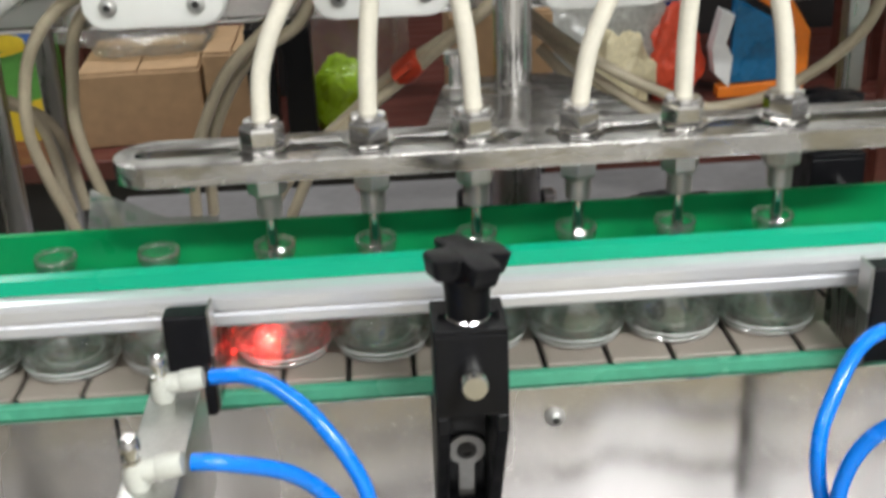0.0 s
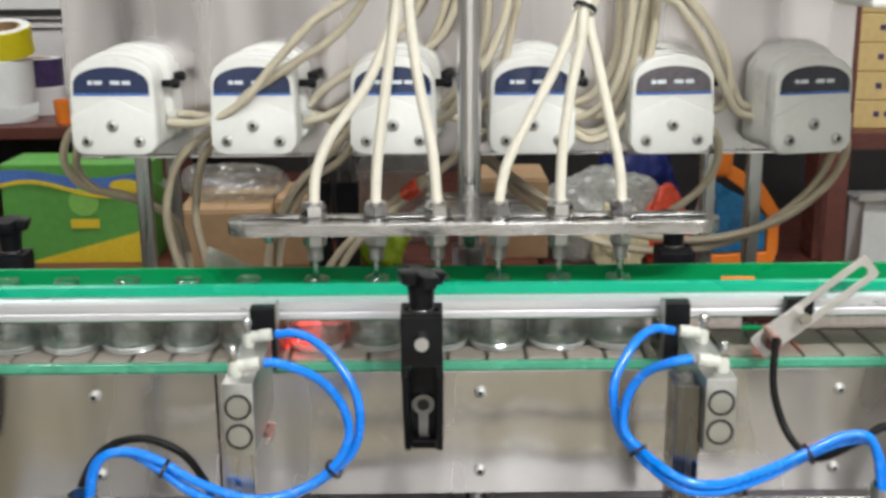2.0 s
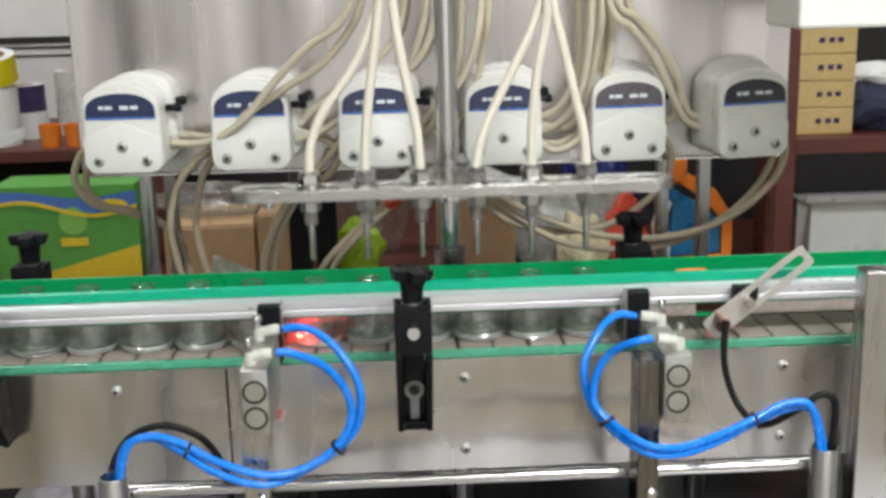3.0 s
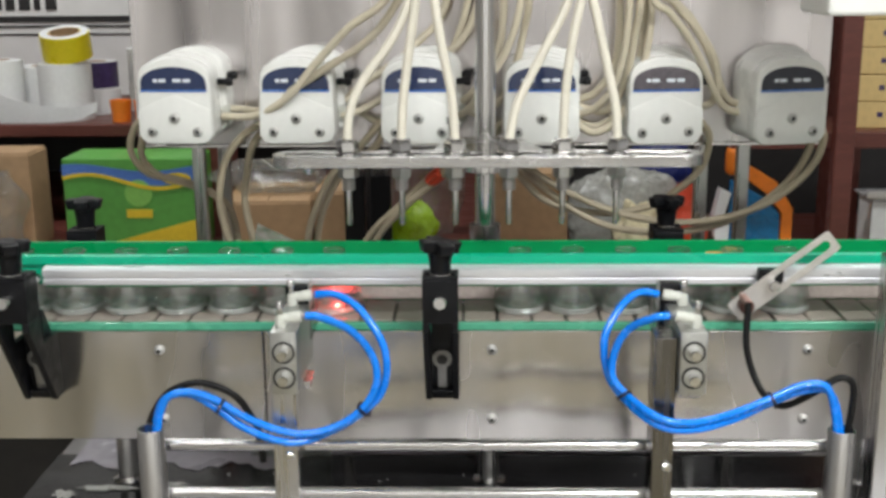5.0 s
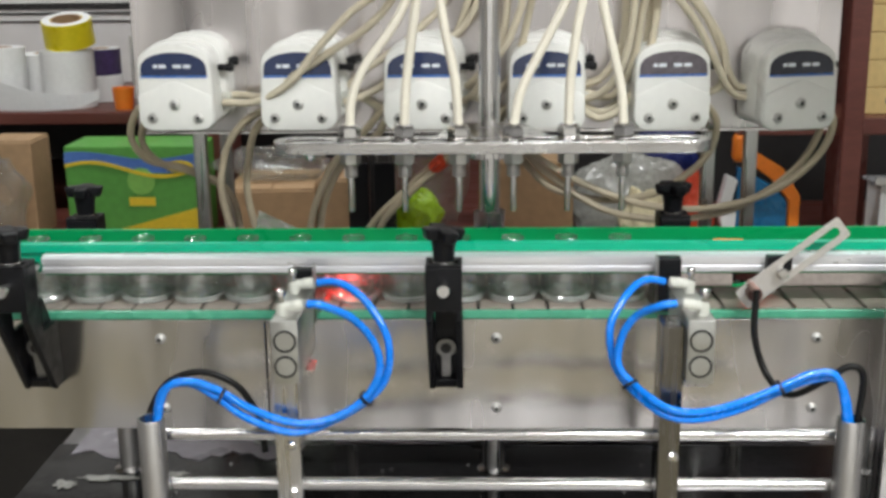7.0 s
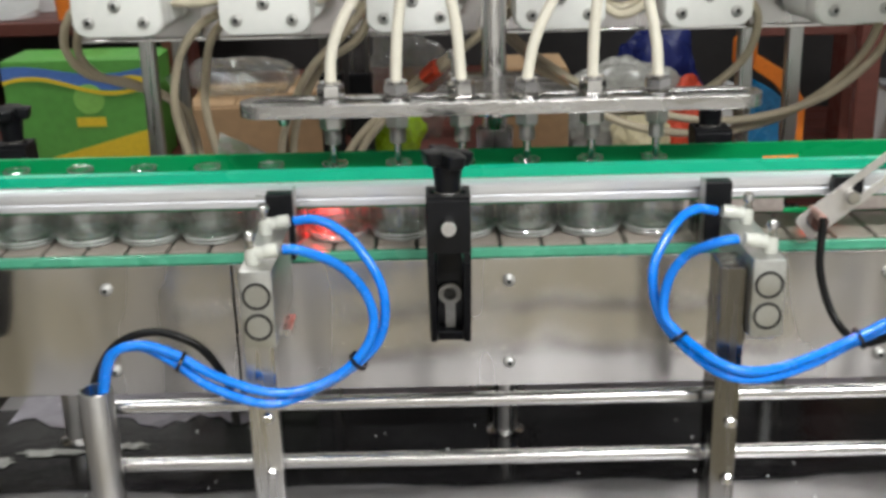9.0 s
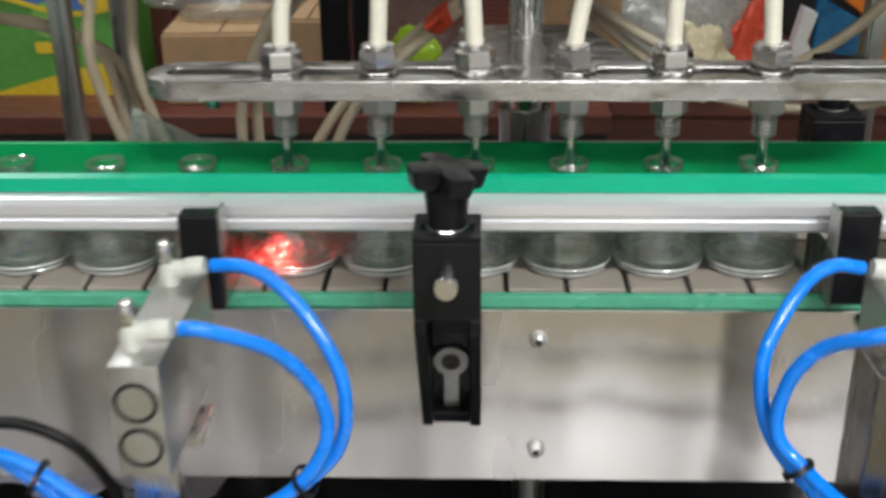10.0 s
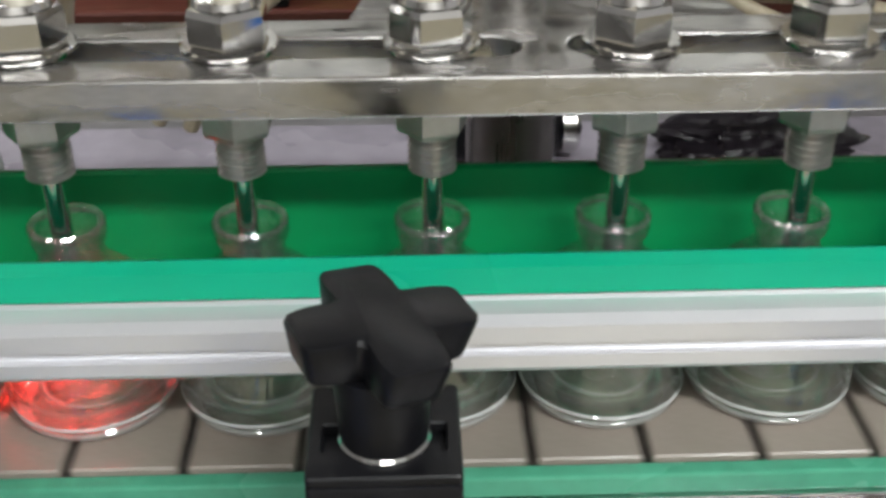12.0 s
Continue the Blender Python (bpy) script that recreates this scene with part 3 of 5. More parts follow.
part("drip_plug", lathe([(0, BAR - 0.024), (0.004, BAR - 0.023), (0.008, BAR - 0.013), (0, BAR - 0.013)], 18, None, "z", (-0.092, 0.042, 0)), BARSTEEL, bar, smooth=True)

NY = 0.042
nut_bm = hexagon(0.0126, BAR + 0.0025, BAR + 0.0150)
thread = [(0, BAR - 0.041)]
z = BAR - 0.041
while z < BAR - 0.0265:
    thread += [(0.0060, z), (0.0076, z + 0.0010), (0.0076, z + 0.0013), (0.0060, z + 0.0022)]
    z += 0.0024
thread += [(0.0064, z), (0, z)]
tmpl = []
tmpl.append(("nut", nut_bm, POLISH, False))
tmpl.append(("washer", lathe([(0.006, BAR + 0.0002), (0.0142, BAR + 0.0002), (0.0146, BAR + 0.0008), (0.0146, BAR + 0.002), (0.014, BAR + 0.0025), (0.006, BAR + 0.0025)], 36, closed=True), POLISH, True))
tmpl.append(("gland", lathe([(0.0055, BAR + 0.0145), (0.0106, BAR + 0.0145), (0.0100, BAR + 0.0165), (0.0078, BAR + 0.0172), (0.0055, BAR + 0.0172)], 28, closed=True), POLISH, True))
tmpl.append(("lock_nut", hexagon(0.0114, BAR - 0.0265, BAR - 0.0128), CASTALU, False))
tmpl.append(("thread", lathe(thread, 28), STEEL, True))
tmpl.append(("stem", lathe([(0.0026, BAR - 0.0800), (0.0032, BAR - 0.0800), (0.0035, BAR - 0.078), (0.0036, BAR - 0.037), (0, BAR - 0.037), (0, BAR - 0.038), (0.0026, BAR - 0.04)], 18, closed=True), POLISH, True))
made = [part(n, b, m, None, smooth=s) for n, b, m, s in tmpl]
TURNS = (8, 30, 14, 22, 4, 27)
for i in range(6):
    nz = new("nozzle")
    nz.parent = bar
    nz.location = (BX + PITCH * i, NY, 0)
    nz.rotation_euler = (0, 0, radians(TURNS[i]))
    for o in made:
        c = o if i == 0 else o.copy()
        if i:
            scene.collection.objects.link(c)
        c.parent = nz

TOP = BAR + 0.014
NTUBES = [
    [(-0.045, 0.042, TOP), (-0.0445, 0.045, 1.060), (-0.029, 0.049, 1.095), (0.004, 0.053, 1.140), (0.027, 0.056, 1.192), (0.036, 0.060, 1.236), (0.046, 0.075, 1.30), (0.06, 0.10, 1.42)],
    [(0.013, 0.042, TOP), (0.015, 0.046, 1.079), (0.027, 0.050, 1.164), (0.036, 0.050, 1.225), (0.041, 0.055, 1.241), (0.052, 0.07, 1.30), (0.068, 0.10, 1.42)],
    [(0.071, 0.042, TOP), (0.067, 0.046, 1.079), (0.056, 0.051, 1.135), (0.048, 0.056, 1.192), (0.046, 0.062, 1.236), (0.056, 0.08, 1.30), (0.075, 0.11, 1.42)],
    [(0.129, 0.042, TOP), (0.138, 0.046, 1.065), (0.158, 0.051, 1.106), (0.187, 0.056, 1.162), (0.205, 0.060, 1.207), (0.228, 0.075, 1.25), (0.27, 0.10, 1.40)],
    [(0.187, 0.042, TOP), (0.191, 0.044, 1.077), (0.198, 0.048, 1.134), (0.207, 0.051, 1.179), (0.211, 0.054, 1.213), (0.234, 0.07, 1.25), (0.277, 0.10, 1.40)],
    [(0.245, 0.042, TOP), (0.246, 0.046, 1.065), (0.236, 0.051, 1.110), (0.224, 0.056, 1.162), (0.216, 0.062, 1.207), (0.238, 0.08, 1.25), (0.284, 0.11, 1.40)],
]
for i, pts in enumerate(NTUBES):
    pts[0] = (BX + PITCH * i, NY, TOP)
    part("filling_tube", sweep(pts, 0.0052, 14), SILICONE, bar, "cream silicone filling tube", smooth=True)
for c, d in (((0.041, 0.058, 1.240), (0.3, 0.3, 1)), ((0.2115, 0.058, 1.212), (0.45, 0.3, 1))):
    ty = moved(lathe([(0.0098, -0.002), (0.0112, -0.002), (0.0112, 0.002), (0.0098, 0.002)], 22, closed=True), Matrix.Translation(c) @ Vector(d).to_track_quat("Z", "Y").to_matrix().to_4x4())
    part("cable_tie", ty, BLACK, bar, "black nylon cable tie", smooth=True)

column = thing("lift_column", "round polished steel lift column rising from table", "column")
part("shaft", rod(0.0122, TZ + 0.01, 1.62, "z", (0.105, 0.136, 0), 32), POLISH, column, smooth=True)
part("sleeve", lathe([(0.0125, 0.90), (0.018, 0.90), (0.018, 0.95), (0.0185, 0.951), (0.0185, 0.962), (0.0125, 0.962)], 30, None, "z", (0.105, 0.14, 0), closed=True), STEEL, column, smooth=True)
part("base_flange", rod(0.03, TZ, TZ + 0.012, "z", (0.105, 0.14, 0), 32), STEEL, column, smooth=True)

# ---- gate cylinders ----


def gate(x, side, bx, label):
    """A twin-rod air cylinder on a post; its rods push a black stop block towards the bottles."""
    g = thing("gate_cylinder", label, "air cylinder", "gate cylinders")
    y0, y1, z0, z1 = -0.172, -0.062, 0.862, 0.926
    part("body", box(x - 0.0132, x + 0.0132, y0, y1, z0, z1, 0.0022), CASTALU, g, "grey cast aluminium cylinder body", smooth=True)
    for rz in (0.9055, 0.880):
        cap = part("end_cap", lathe([(0, -0.0006), (0.0088, -0.0006), (0.0088, 0.002), (0, 0.002)], 28, None, "y", (x, y0, rz)), CASTALU, g, smooth=True)
        part("circlip", lathe([(0.0090, -0.0012), (0.0112, -0.0012), (0.0112, 0.002), (0.0090, 0.002)], 30, None, "y", (x, y0, rz), closed=True), DARK, cap, "dark steel circlip", smooth=True)
    for fy in (-0.154, -0.080):
        fit_ = part("elbow_fitting", lathe([(0, z1), (0.0052, z1), (0.0058, z1 + 0.002), (0.0058, z1 + 0.009), (0.0046, z1 + 0.013), (0, z1 + 0.013)], 20, None, "z", (x - 0.004 * side, fy, 0)), CREAM, g, "cream plastic elbow fitting", smooth=True)
        part("barrel", moved(lathe([(0, 0), (0.0050, 0), (0.0054, 0.005), (0.0050, 0.009), (0.0057, 0.010), (0.0057, 0.018), (0.0050, 0.0205), (0, 0.0205)], 20), Matrix.Translation((x - 0.004 * side, fy, z1 + 0.008)) @ pose(0, 0, 0, 0, 82 * side, 0)), CREAM, fit_, smooth=True)
        part("flow_screw", lathe([(0, z1 + 0.012), (0.0042, z1 + 0.012), (0.0042, z1 + 0.0145), (0.003, z1 + 0.015), (0.003, z1 + 0.019), (0.0045, z1 + 0.0195), (0.0045, z1 + 0.024), (0.003, z1 + 0.026), (0, z1 + 0.026)], 16, None, "z", (x - 0.005 * side, fy, 0)), POLISH, fit_, "steel flow screw", smooth=True)
    stop = new("stop")
    stop.parent = g
    for rz in (0.9055, 0.880):
        part("rod", lathe([(0, 0), (0.005, 0), (0.005, 0.105), (0, 0.105)], 18, None, "y", (x, -0.135, rz)), POLISH, stop, "polished piston rod", smooth=True)
    part("stop_block", box(bx - 0.0118, bx + 0.0118, -0.029, -0.014, *((0.8835, 0.9452) if side > 0 else (0.8890, 0.9475)), 0.0015), BLACK, stop, "black plastic stop block")
    bl = bx + side * 0.0130
    part("stop_blade", box(bl - 0.0008, bl + 0.0008, -0.030, 0.027, 0.888, 0.9215, 0.0004), DARKENEDSTEEL, stop, "thin steel stop blade coloured by its dark reflection")
    part("blade_flange", box(bl - 0.0008, bl + 0.0008, -0.030, -0.0140, 0.9216, 0.949, 0.0004), STEEL, stop, "thin bright steel plate")
    return g, stop


gate_l, stop_l = gate(-0.0925, 1, -0.092, "grey twin-rod air cylinder with cream fittings on steel post")
gate_r, stop_r = gate(0.3005, -1, 0.2935, "grey twin-rod air cylinder with cream fittings on steel post")

# ---- the stand in front ----
stand = thing("tube_stand", "bright stainless tube stand in front of conveyor", "stand")
for px in (-0.240, 0.461):
    post = part("post", lathe([(0.0118, TZ + 0.01), (0.0140, TZ + 0.01), (0.0140, 0.808), (0.0134, 0.809), (0.0118, 0.809)], 30, None, "z", (px, -0.128, 0), closed=True), STEEL, stand, smooth=True)
    part("post_foot", rod(0.024, TZ, TZ + 0.010, "z", (px, -0.128, 0), 30), STEEL, post, smooth=True)
for tz, ty in ((0.7826, -0.108), (0.7305, -0.114)):
    part("rail_tube", rod(0.0064, -0.232, 0.456, "x", (0, ty, tz), 22), TUBESTEEL, stand, smooth=True)
for name, x0, x1, y0, y1, z0, z1 in (("flat_post", -0.1135, -0.0885, -0.134, -0.122, 0.690, 0.8615), ("flat_post", 0.2660, 0.2868, -0.160, -0.122, 0.690, 0.916)):
    # right post takes the darkened steel in place of its shaded reflection
    fp = part(name, box(x0, x1, y0, y1, z0, z1, 0.0012), DARKENEDSTEEL if x0 > 0 else STEEL, stand, "brushed flat steel post")
    for sz in (0.7826, 0.7305):
        b = lathe([(0, 0.0048), (0.003, 0.0048), (0.0052, 0.0028), (0.0055, 0), (0, 0)], 16, None, "y")
        part("post_bolt", moved(b, Matrix.Translation(((x0 + x1) / 2 + 0.004, y0, sz)) @ pose(0, 0, 0, 0, 0, 180)), POLISH, fp, smooth=True)
part("saddle", box(-0.104, -0.073, -0.134, -0.1, 0.855, 0.8617, 0.001), STEEL, stand)
part("saddle", box(0.2872, 0.311, -0.160, -0.1, 0.855, 0.8617, 0.001), STEEL, stand)

# ---- hoses ----
HOSES = [
    [(-0.072, -0.080, 0.937), (-0.055, -0.086, 0.9395), (-0.038, -0.094, 0.9355), (-0.018, -0.108, 0.922), (0.001, -0.12, 0.891), (0.0, -0.12, 0.853), (-0.017, -0.122, 0.829), (-0.053, -0.125, 0.806), (-0.093, -0.145, 0.801), (-0.139, -0.142, 0.815), (-0.172, -0.13, 0.833), (-0.2, -0.124, 0.845), (-0.226, -0.124, 0.837), (-0.236, -0.126, 0.80), (-0.237, -0.126, 0.76)],
    [(-0.072, -0.154, 0.937), (-0.058, -0.155, 0.936), (-0.030, -0.14, 0.917), (-0.011, -0.13, 0.888), (-0.007, -0.13, 0.859), (-0.023, -0.132, 0.831), (-0.055, -0.136, 0.812), (-0.092, -0.147, 0.812), (-0.136, -0.143, 0.826), (-0.170, -0.132, 0.841), (-0.198, -0.13, 0.849), (-0.222, -0.13, 0.84), (-0.233, -0.132, 0.80), (-0.233, -0.132, 0.76)],
    [(0.279, -0.080, 0.937), (0.262, -0.086, 0.941), (0.247, -0.094, 0.936), (0.232, -0.108, 0.922), (0.221, -0.12, 0.901), (0.2245, -0.125, 0.869), (0.238, -0.14, 0.849), (0.266, -0.175, 0.834), (0.300, -0.175, 0.828), (0.345, -0.15, 0.828), (0.389, -0.13, 0.839), (0.422, -0.124, 0.849), (0.448, -0.124, 0.846), (0.460, -0.126, 0.805), (0.461, -0.126, 0.76)],
    [(0.279, -0.154, 0.937), (0.264, -0.155, 0.935), (0.244, -0.14, 0.920), (0.231, -0.135, 0.898), (0.228, -0.135, 0.869), (0.241, -0.145, 0.853), (0.267, -0.178, 0.842), (0.298, -0.178, 0.836), (0.342, -0.155, 0.836), (0.386, -0.138, 0.846), (0.419, -0.13, 0.857), (0.444, -0.13, 0.852), (0.455, -0.132, 0.805), (0.456, -0.132, 0.76)],
]
for pts in HOSES:
    tagged(part("air_hose", sweep(pts, 0.0040, 14, 8), BLUEHOSE, smooth=True), "glossy bright blue air hose looping from cylinder to post", "hose", "air hoses")
CABLES = [
    [(-0.244, -0.124, 0.77), (-0.246, -0.112, 0.805), (-0.228, -0.1, 0.836), (-0.193, -0.1, 0.848), (-0.159, -0.1, 0.835), (-0.140, -0.1, 0.809), (-0.134, -0.1, 0.79), (-0.131, -0.1, 0.76)],
    [(0.381, -0.045, 0.918), (0.379, -0.055, 0.871), (0.391, -0.07, 0.832), (0.407, -0.1, 0.823), (0.436, -0.115, 0.844), (0.458, -0.118, 0.860), (0.472, -0.12, 0.85), (0.468, -0.125, 0.80), (0.467, -0.126, 0.76)],
]
for pts in CABLES:
    tagged(part("sensor_cable", sweep(pts, 0.0036, 12, 8), RUBBER, smooth=True), "thin black sensor cable tied to blue hoses", "cable", "sensor cables")
for c, d in (((-0.0205, -0.127, 0.8295), (-0.65, 0, -0.75)), ((-0.165, -0.134, 0.8355), (-0.88, 0, 0.45)), ((0.2395, -0.142, 0.8505), (0.5, -0.6, -0.75)), ((0.388, -0.134, 0.8425), (0.9, 0, 0.4))):
    ty = moved(lathe([(0.0076, -0.0015), (0.0088, -0.0015), (0.0088, 0.0015), (0.0076, 0.0015)], 22, closed=True), Matrix.Translation(c) @ Vector(d).to_track_quat("Z", "Y").to_matrix().to_4x4())
    moved(ty, Matrix.Translation(c) @ Matrix.Diagonal((1, 1.35, 1, 1)) @ Matrix.Translation(-Vector(c)))
    tagged(part("cable_tie", ty, BLACK, smooth=True), "black nylon cable tie round blue hoses", "cable tie", "cable ties")

# ---- sensors ----
arm = thing("sensor_bracket", "slotted pale steel sensor arm clamped beside guide rail", "sensor bracket")
ol, hole = rounded(-0.012, 0.120, -0.0125, 0.0125, 0.004), rounded(0.043, 0.113, -0.0055, 0.0055, 0.0052)
am = moved(extrude_outline(ol, -0.001, 0.001, 0.0003, 1, [hole]), Matrix.Translation((0.381, -0.018, 0.905)) @ pose(0, 0, 0, 0, -38.5, 0) @ pose(0, 0, 0, 90, 0, 0))
part("slotted_plate", am, mat("dull_steel_plate", (0.62, 0.59, 0.56), 0.4, 0.7, 30, 0.08), arm)
part("clamp_bolt", rod(0.006, -0.03, -0.016, "y", (0.412, 0, 0.9302)), POLISH, arm, smooth=True)
part("clamp_block", box(0.398, 0.424, -0.0165, -0.0052, 0.926, 0.946, 0.001), BLACK, arm, "black clamp block")
head = part("sensor_head", rod(0.008, -0.012, 0.012, "y", (0.383, -0.02, 0.908)), mat("amber_brown_sensor", (0.10, 0.045, 0.035), 0.35, 0, 30, 0.1), arm, "dark brown round sensor head", smooth=True)
part("red_collar", rod(0.0036, 0.908, 0.918, "z", (0.381, -0.045, 0)), SENSORRED, arm, "red cable collar", smooth=True)
part("sensor_stem", rod(0.0040, -0.045, -0.012, "y", (0.381, 0, 0.916)), SENSORBROWN, arm, smooth=True)


def spot(name, place, target, watts, cone):
    data = bpy.data.lights.new(name, "SPOT")
    data.energy, data.color, data.spot_size, data.spot_blend, data.shadow_soft_size = watts, (1.0, 0.04, 0.03), radians(cone), 0.6, 0.004
    ob = new(name, data)
    ob.matrix_world = look(place, target)


for sx, watts, lens in ((-0.066, 2.7, REDGLOW), (0.405, 0.10, DIMGLOW)):
    sensor = thing("photo_sensor", "small dark photoelectric sensor with glowing red lens behind conveyor", "sensor", "photo sensors")
    part("housing", box(sx - 0.018, sx + 0.018, 0.094, 0.118, 0.887, 0.924, 0.002), BLACK, sensor)
    part("lens", box(sx - 0.0155, sx + 0.0155, 0.0905, 0.0938, 0.8895, 0.921, 0.0012), lens, sensor, "glowing red lens")
    part("arm", box(sx - 0.006, sx + 0.006, 0.1185, 0.124, TZ, 0.915, 0.001), STEEL, sensor)
    spot("sensor_light", (sx, 0.0895, 0.912), (sx + 0.004, 0.020, 0.880), watts, 46)

# ---- the pump cabinet ----
PY = 0.255
cabinet = thing("pump_cabinet", "brushed stainless steel cabinet standing on square legs above table", "machine cabinet")
part("front_panel", box(-0.343, 0.540, PY, PY + 0.003, 1.042, 1.75, 0.001), PANEL, cabinet, "brushed stainless front panel")
part("cabinet_body", box(-0.341, 0.538, PY + 0.0035, 0.46, 1.0445, 1.75, 0.002), PANEL, cabinet)
part("bottom_lip", box(-0.343, 0.540, PY - 0.0015, PY + 0.006, 1.0385, 1.0418, 0.0006), POLISH, cabinet)
for lx, ly in ((-0.272, 0.285), (0.390, 0.285), (0.444, 0.285), (-0.272, 0.44)):
    part("leg", box(lx - 0.008, lx + 0.008, ly - 0.008, ly + 0.008, TZ, 1.044, 0.0015), STEEL, cabinet)


def pump(i):
    """A peristaltic pump head that faces -y, built round its centre bolt."""
    p = thing("peristaltic_pump", "white plastic peristaltic pump head with dark blue window", "pump", "pump heads on the cabinet")
    to_xz = Matrix(((1, 0, 0, 0), (0, 0, -1, 0), (0, 1, 0, 0), (0, 0, 0, 1)))

    def front(outline, y0, y1, bevel=0.0, seg=2):
        return moved(extrude_outline(outline, -y1, -y0, bevel, seg), to_xz)

    def arch(half, low, spring, top, r=0.016, n=22):
        out = [(half - r + r * math.cos(radians(a)), low + r + r * math.sin(radians(a))) for a in range(-90, 1, 15)]
        out += [(half * 0.96 * math.cos(math.pi * k / n), spring + (top - spring) * math.sin(math.pi * k / n) ** 0.8) for k in range(n + 1)]
        out += [(-half + r + r * math.cos(radians(a)), low + r + r * math.sin(radians(a))) for a in range(180, 271, 15)]
        return out

    part("cover", front(arch(0.0470, -0.0325, 0.045, 0.0735), -0.022, 0.0, 0.003, 3), WHITE, p, smooth=True)
    part("shell", front(arch(0.0455, -0.030, 0.047, 0.0775), 0.0005, 0.052, 0.003, 2), WHITE, p, smooth=True)
    sh = moved(front(arch(0.0435, -0.024, 0.052, 0.0835), 0.0215, 0.0655, 0.004, 3), Matrix.Translation((0.010, 0, 0)))
    part("hood", sh, WHITE, p, smooth=True)
    part("back_ring", moved(front(arch(0.045, -0.025, 0.052, 0.0855), 0.066, 0.0745, 0.002, 2), Matrix.Translation((0.0115, 0, 0))), BLACK, p, "black back ring", smooth=True)
    low = [(0.0455, -0.020), (0.0455, 0.010), (0.030, 0.0165), (0.006, 0.0268), (0, 0.0278), (-0.006, 0.0268), (-0.030, 0.0165), (-0.0455, 0.010), (-0.0455, -0.020), (-0.040, -0.0285), (-0.031, -0.0312), (0.031, -0.0312), (0.040, -0.0285)]
    part("lower_cover", front(low, -0.0245, -0.0222, 0.0009, 2), WHITE, p, smooth=True)
    win = [(0.041, 0.0345)] + [(0.041 * math.cos(math.pi * k / 18), 0.0395 + 0.0225 * math.sin(math.pi * k / 18) ** 0.75) for k in range(19)] + [(-0.041, 0.0345)]
    w = part("window", front(win, -0.0232, -0.0221, 0.0003, 1), NAVY, p, "dark blue glossy window", smooth=True)
    part("window_edge", front([(-0.041, 0.0320), (0.041, 0.0320), (0.041, 0.0343), (-0.041, 0.0343)], -0.0231, -0.0221), BLUE_EDGE, w)
    for bx, bw in ((-0.022, 0.005), (-0.0135, 0.009), (0.005, 0.010), (0.017, 0.009)):
        part("print_bar", box(bx - bw / 2, bx + bw / 2, -0.0236, -0.02325, 0.0435, 0.0475, 0), PALE, w, "small pale print bar")
    for bx, bz, r in ((0, 0, 0.0064), (0.0285, -0.0165, 0.0060), (-0.0285, -0.0165, 0.0060)):
        y = -0.0248
        b = lathe([(0, 0.0036), (r * 0.4, 0.0036), (r * 0.45, 0.0044), (r * 0.85, 0.003), (r, 0.0014), (r, 0), (0, 0)], 18, None, "y")
        bo = part("bolt", moved(b, Matrix.Translation((bx, y, bz)) @ pose(0, 0, 0, 0, 0, 180)), ZINC, p, smooth=True)
        part("socket", moved(rod(r * 0.48, 0.0, 0.0046, "y", (0, 0, 0), 6), Matrix.Translation((bx, y, bz)) @ pose(0, 0, 0, 0, 0, 180)), DARK, bo)
    for kz, ky in ((0.041, 0.012), (0.047, 0.036)):
        kn = part("lever", lathe([(0, 0.0), (0.004, 0.0), (0.0042, 0.010), (0.0055, 0.011), (0.0055, 0.0165), (0.004, 0.0185), (0, 0.0185)], 18, None, "x", (0.0455, ky, kz)), BLACK, p, "black lever", smooth=True)
    for pz in (-0.004, 0.004):
        part("tube_port", lathe([(0, 0), (0.0068, 0), (0.0072, 0.004), (0.006, 0.010), (0, 0.010)], 18, None, "x", (0.046, 0.025, pz + 0.001 * pz)), CREAM, p, smooth=True)
    return p


first = pump(0)
PX, PZ, PFY = -0.272, 1.0865, 0.2025
first.location = (PX, PFY - 0.0, PZ)
YAW = (-4, -2, 0, 2, 6, 13)
first.rotation_euler = (0, 0, radians(YAW[0]))
# fifth pump's window: its greyish-pink reflection is put into the base colour
GREYREFLECT = mat("grey_reflection_window", (0.10, 0.085, 0.10), 0.10, 0, 30, 0.3, coat=0.6)
DUSK = mat("dark_grey_window", (0.028, 0.030, 0.042), 0.10, 0, 30, 0.2, coat=0.6)
for i in range(1, 6):
    p = copy_thing(first, pose(PX + 0.1484 * i, PFY, PZ - 0.0008 * i, 0, 0, YAW[i]))
    if i > 3:
        p["label"] = "white plastic peristaltic pump head with " + ("window toned grey by reflection", "dark grey window")[i - 4]
        for c in p.children:
            if c.name.startswith("window"):
                c.data = c.data.copy()
                c.data.materials[0] = (GREYREFLECT, DUSK)[i - 4]

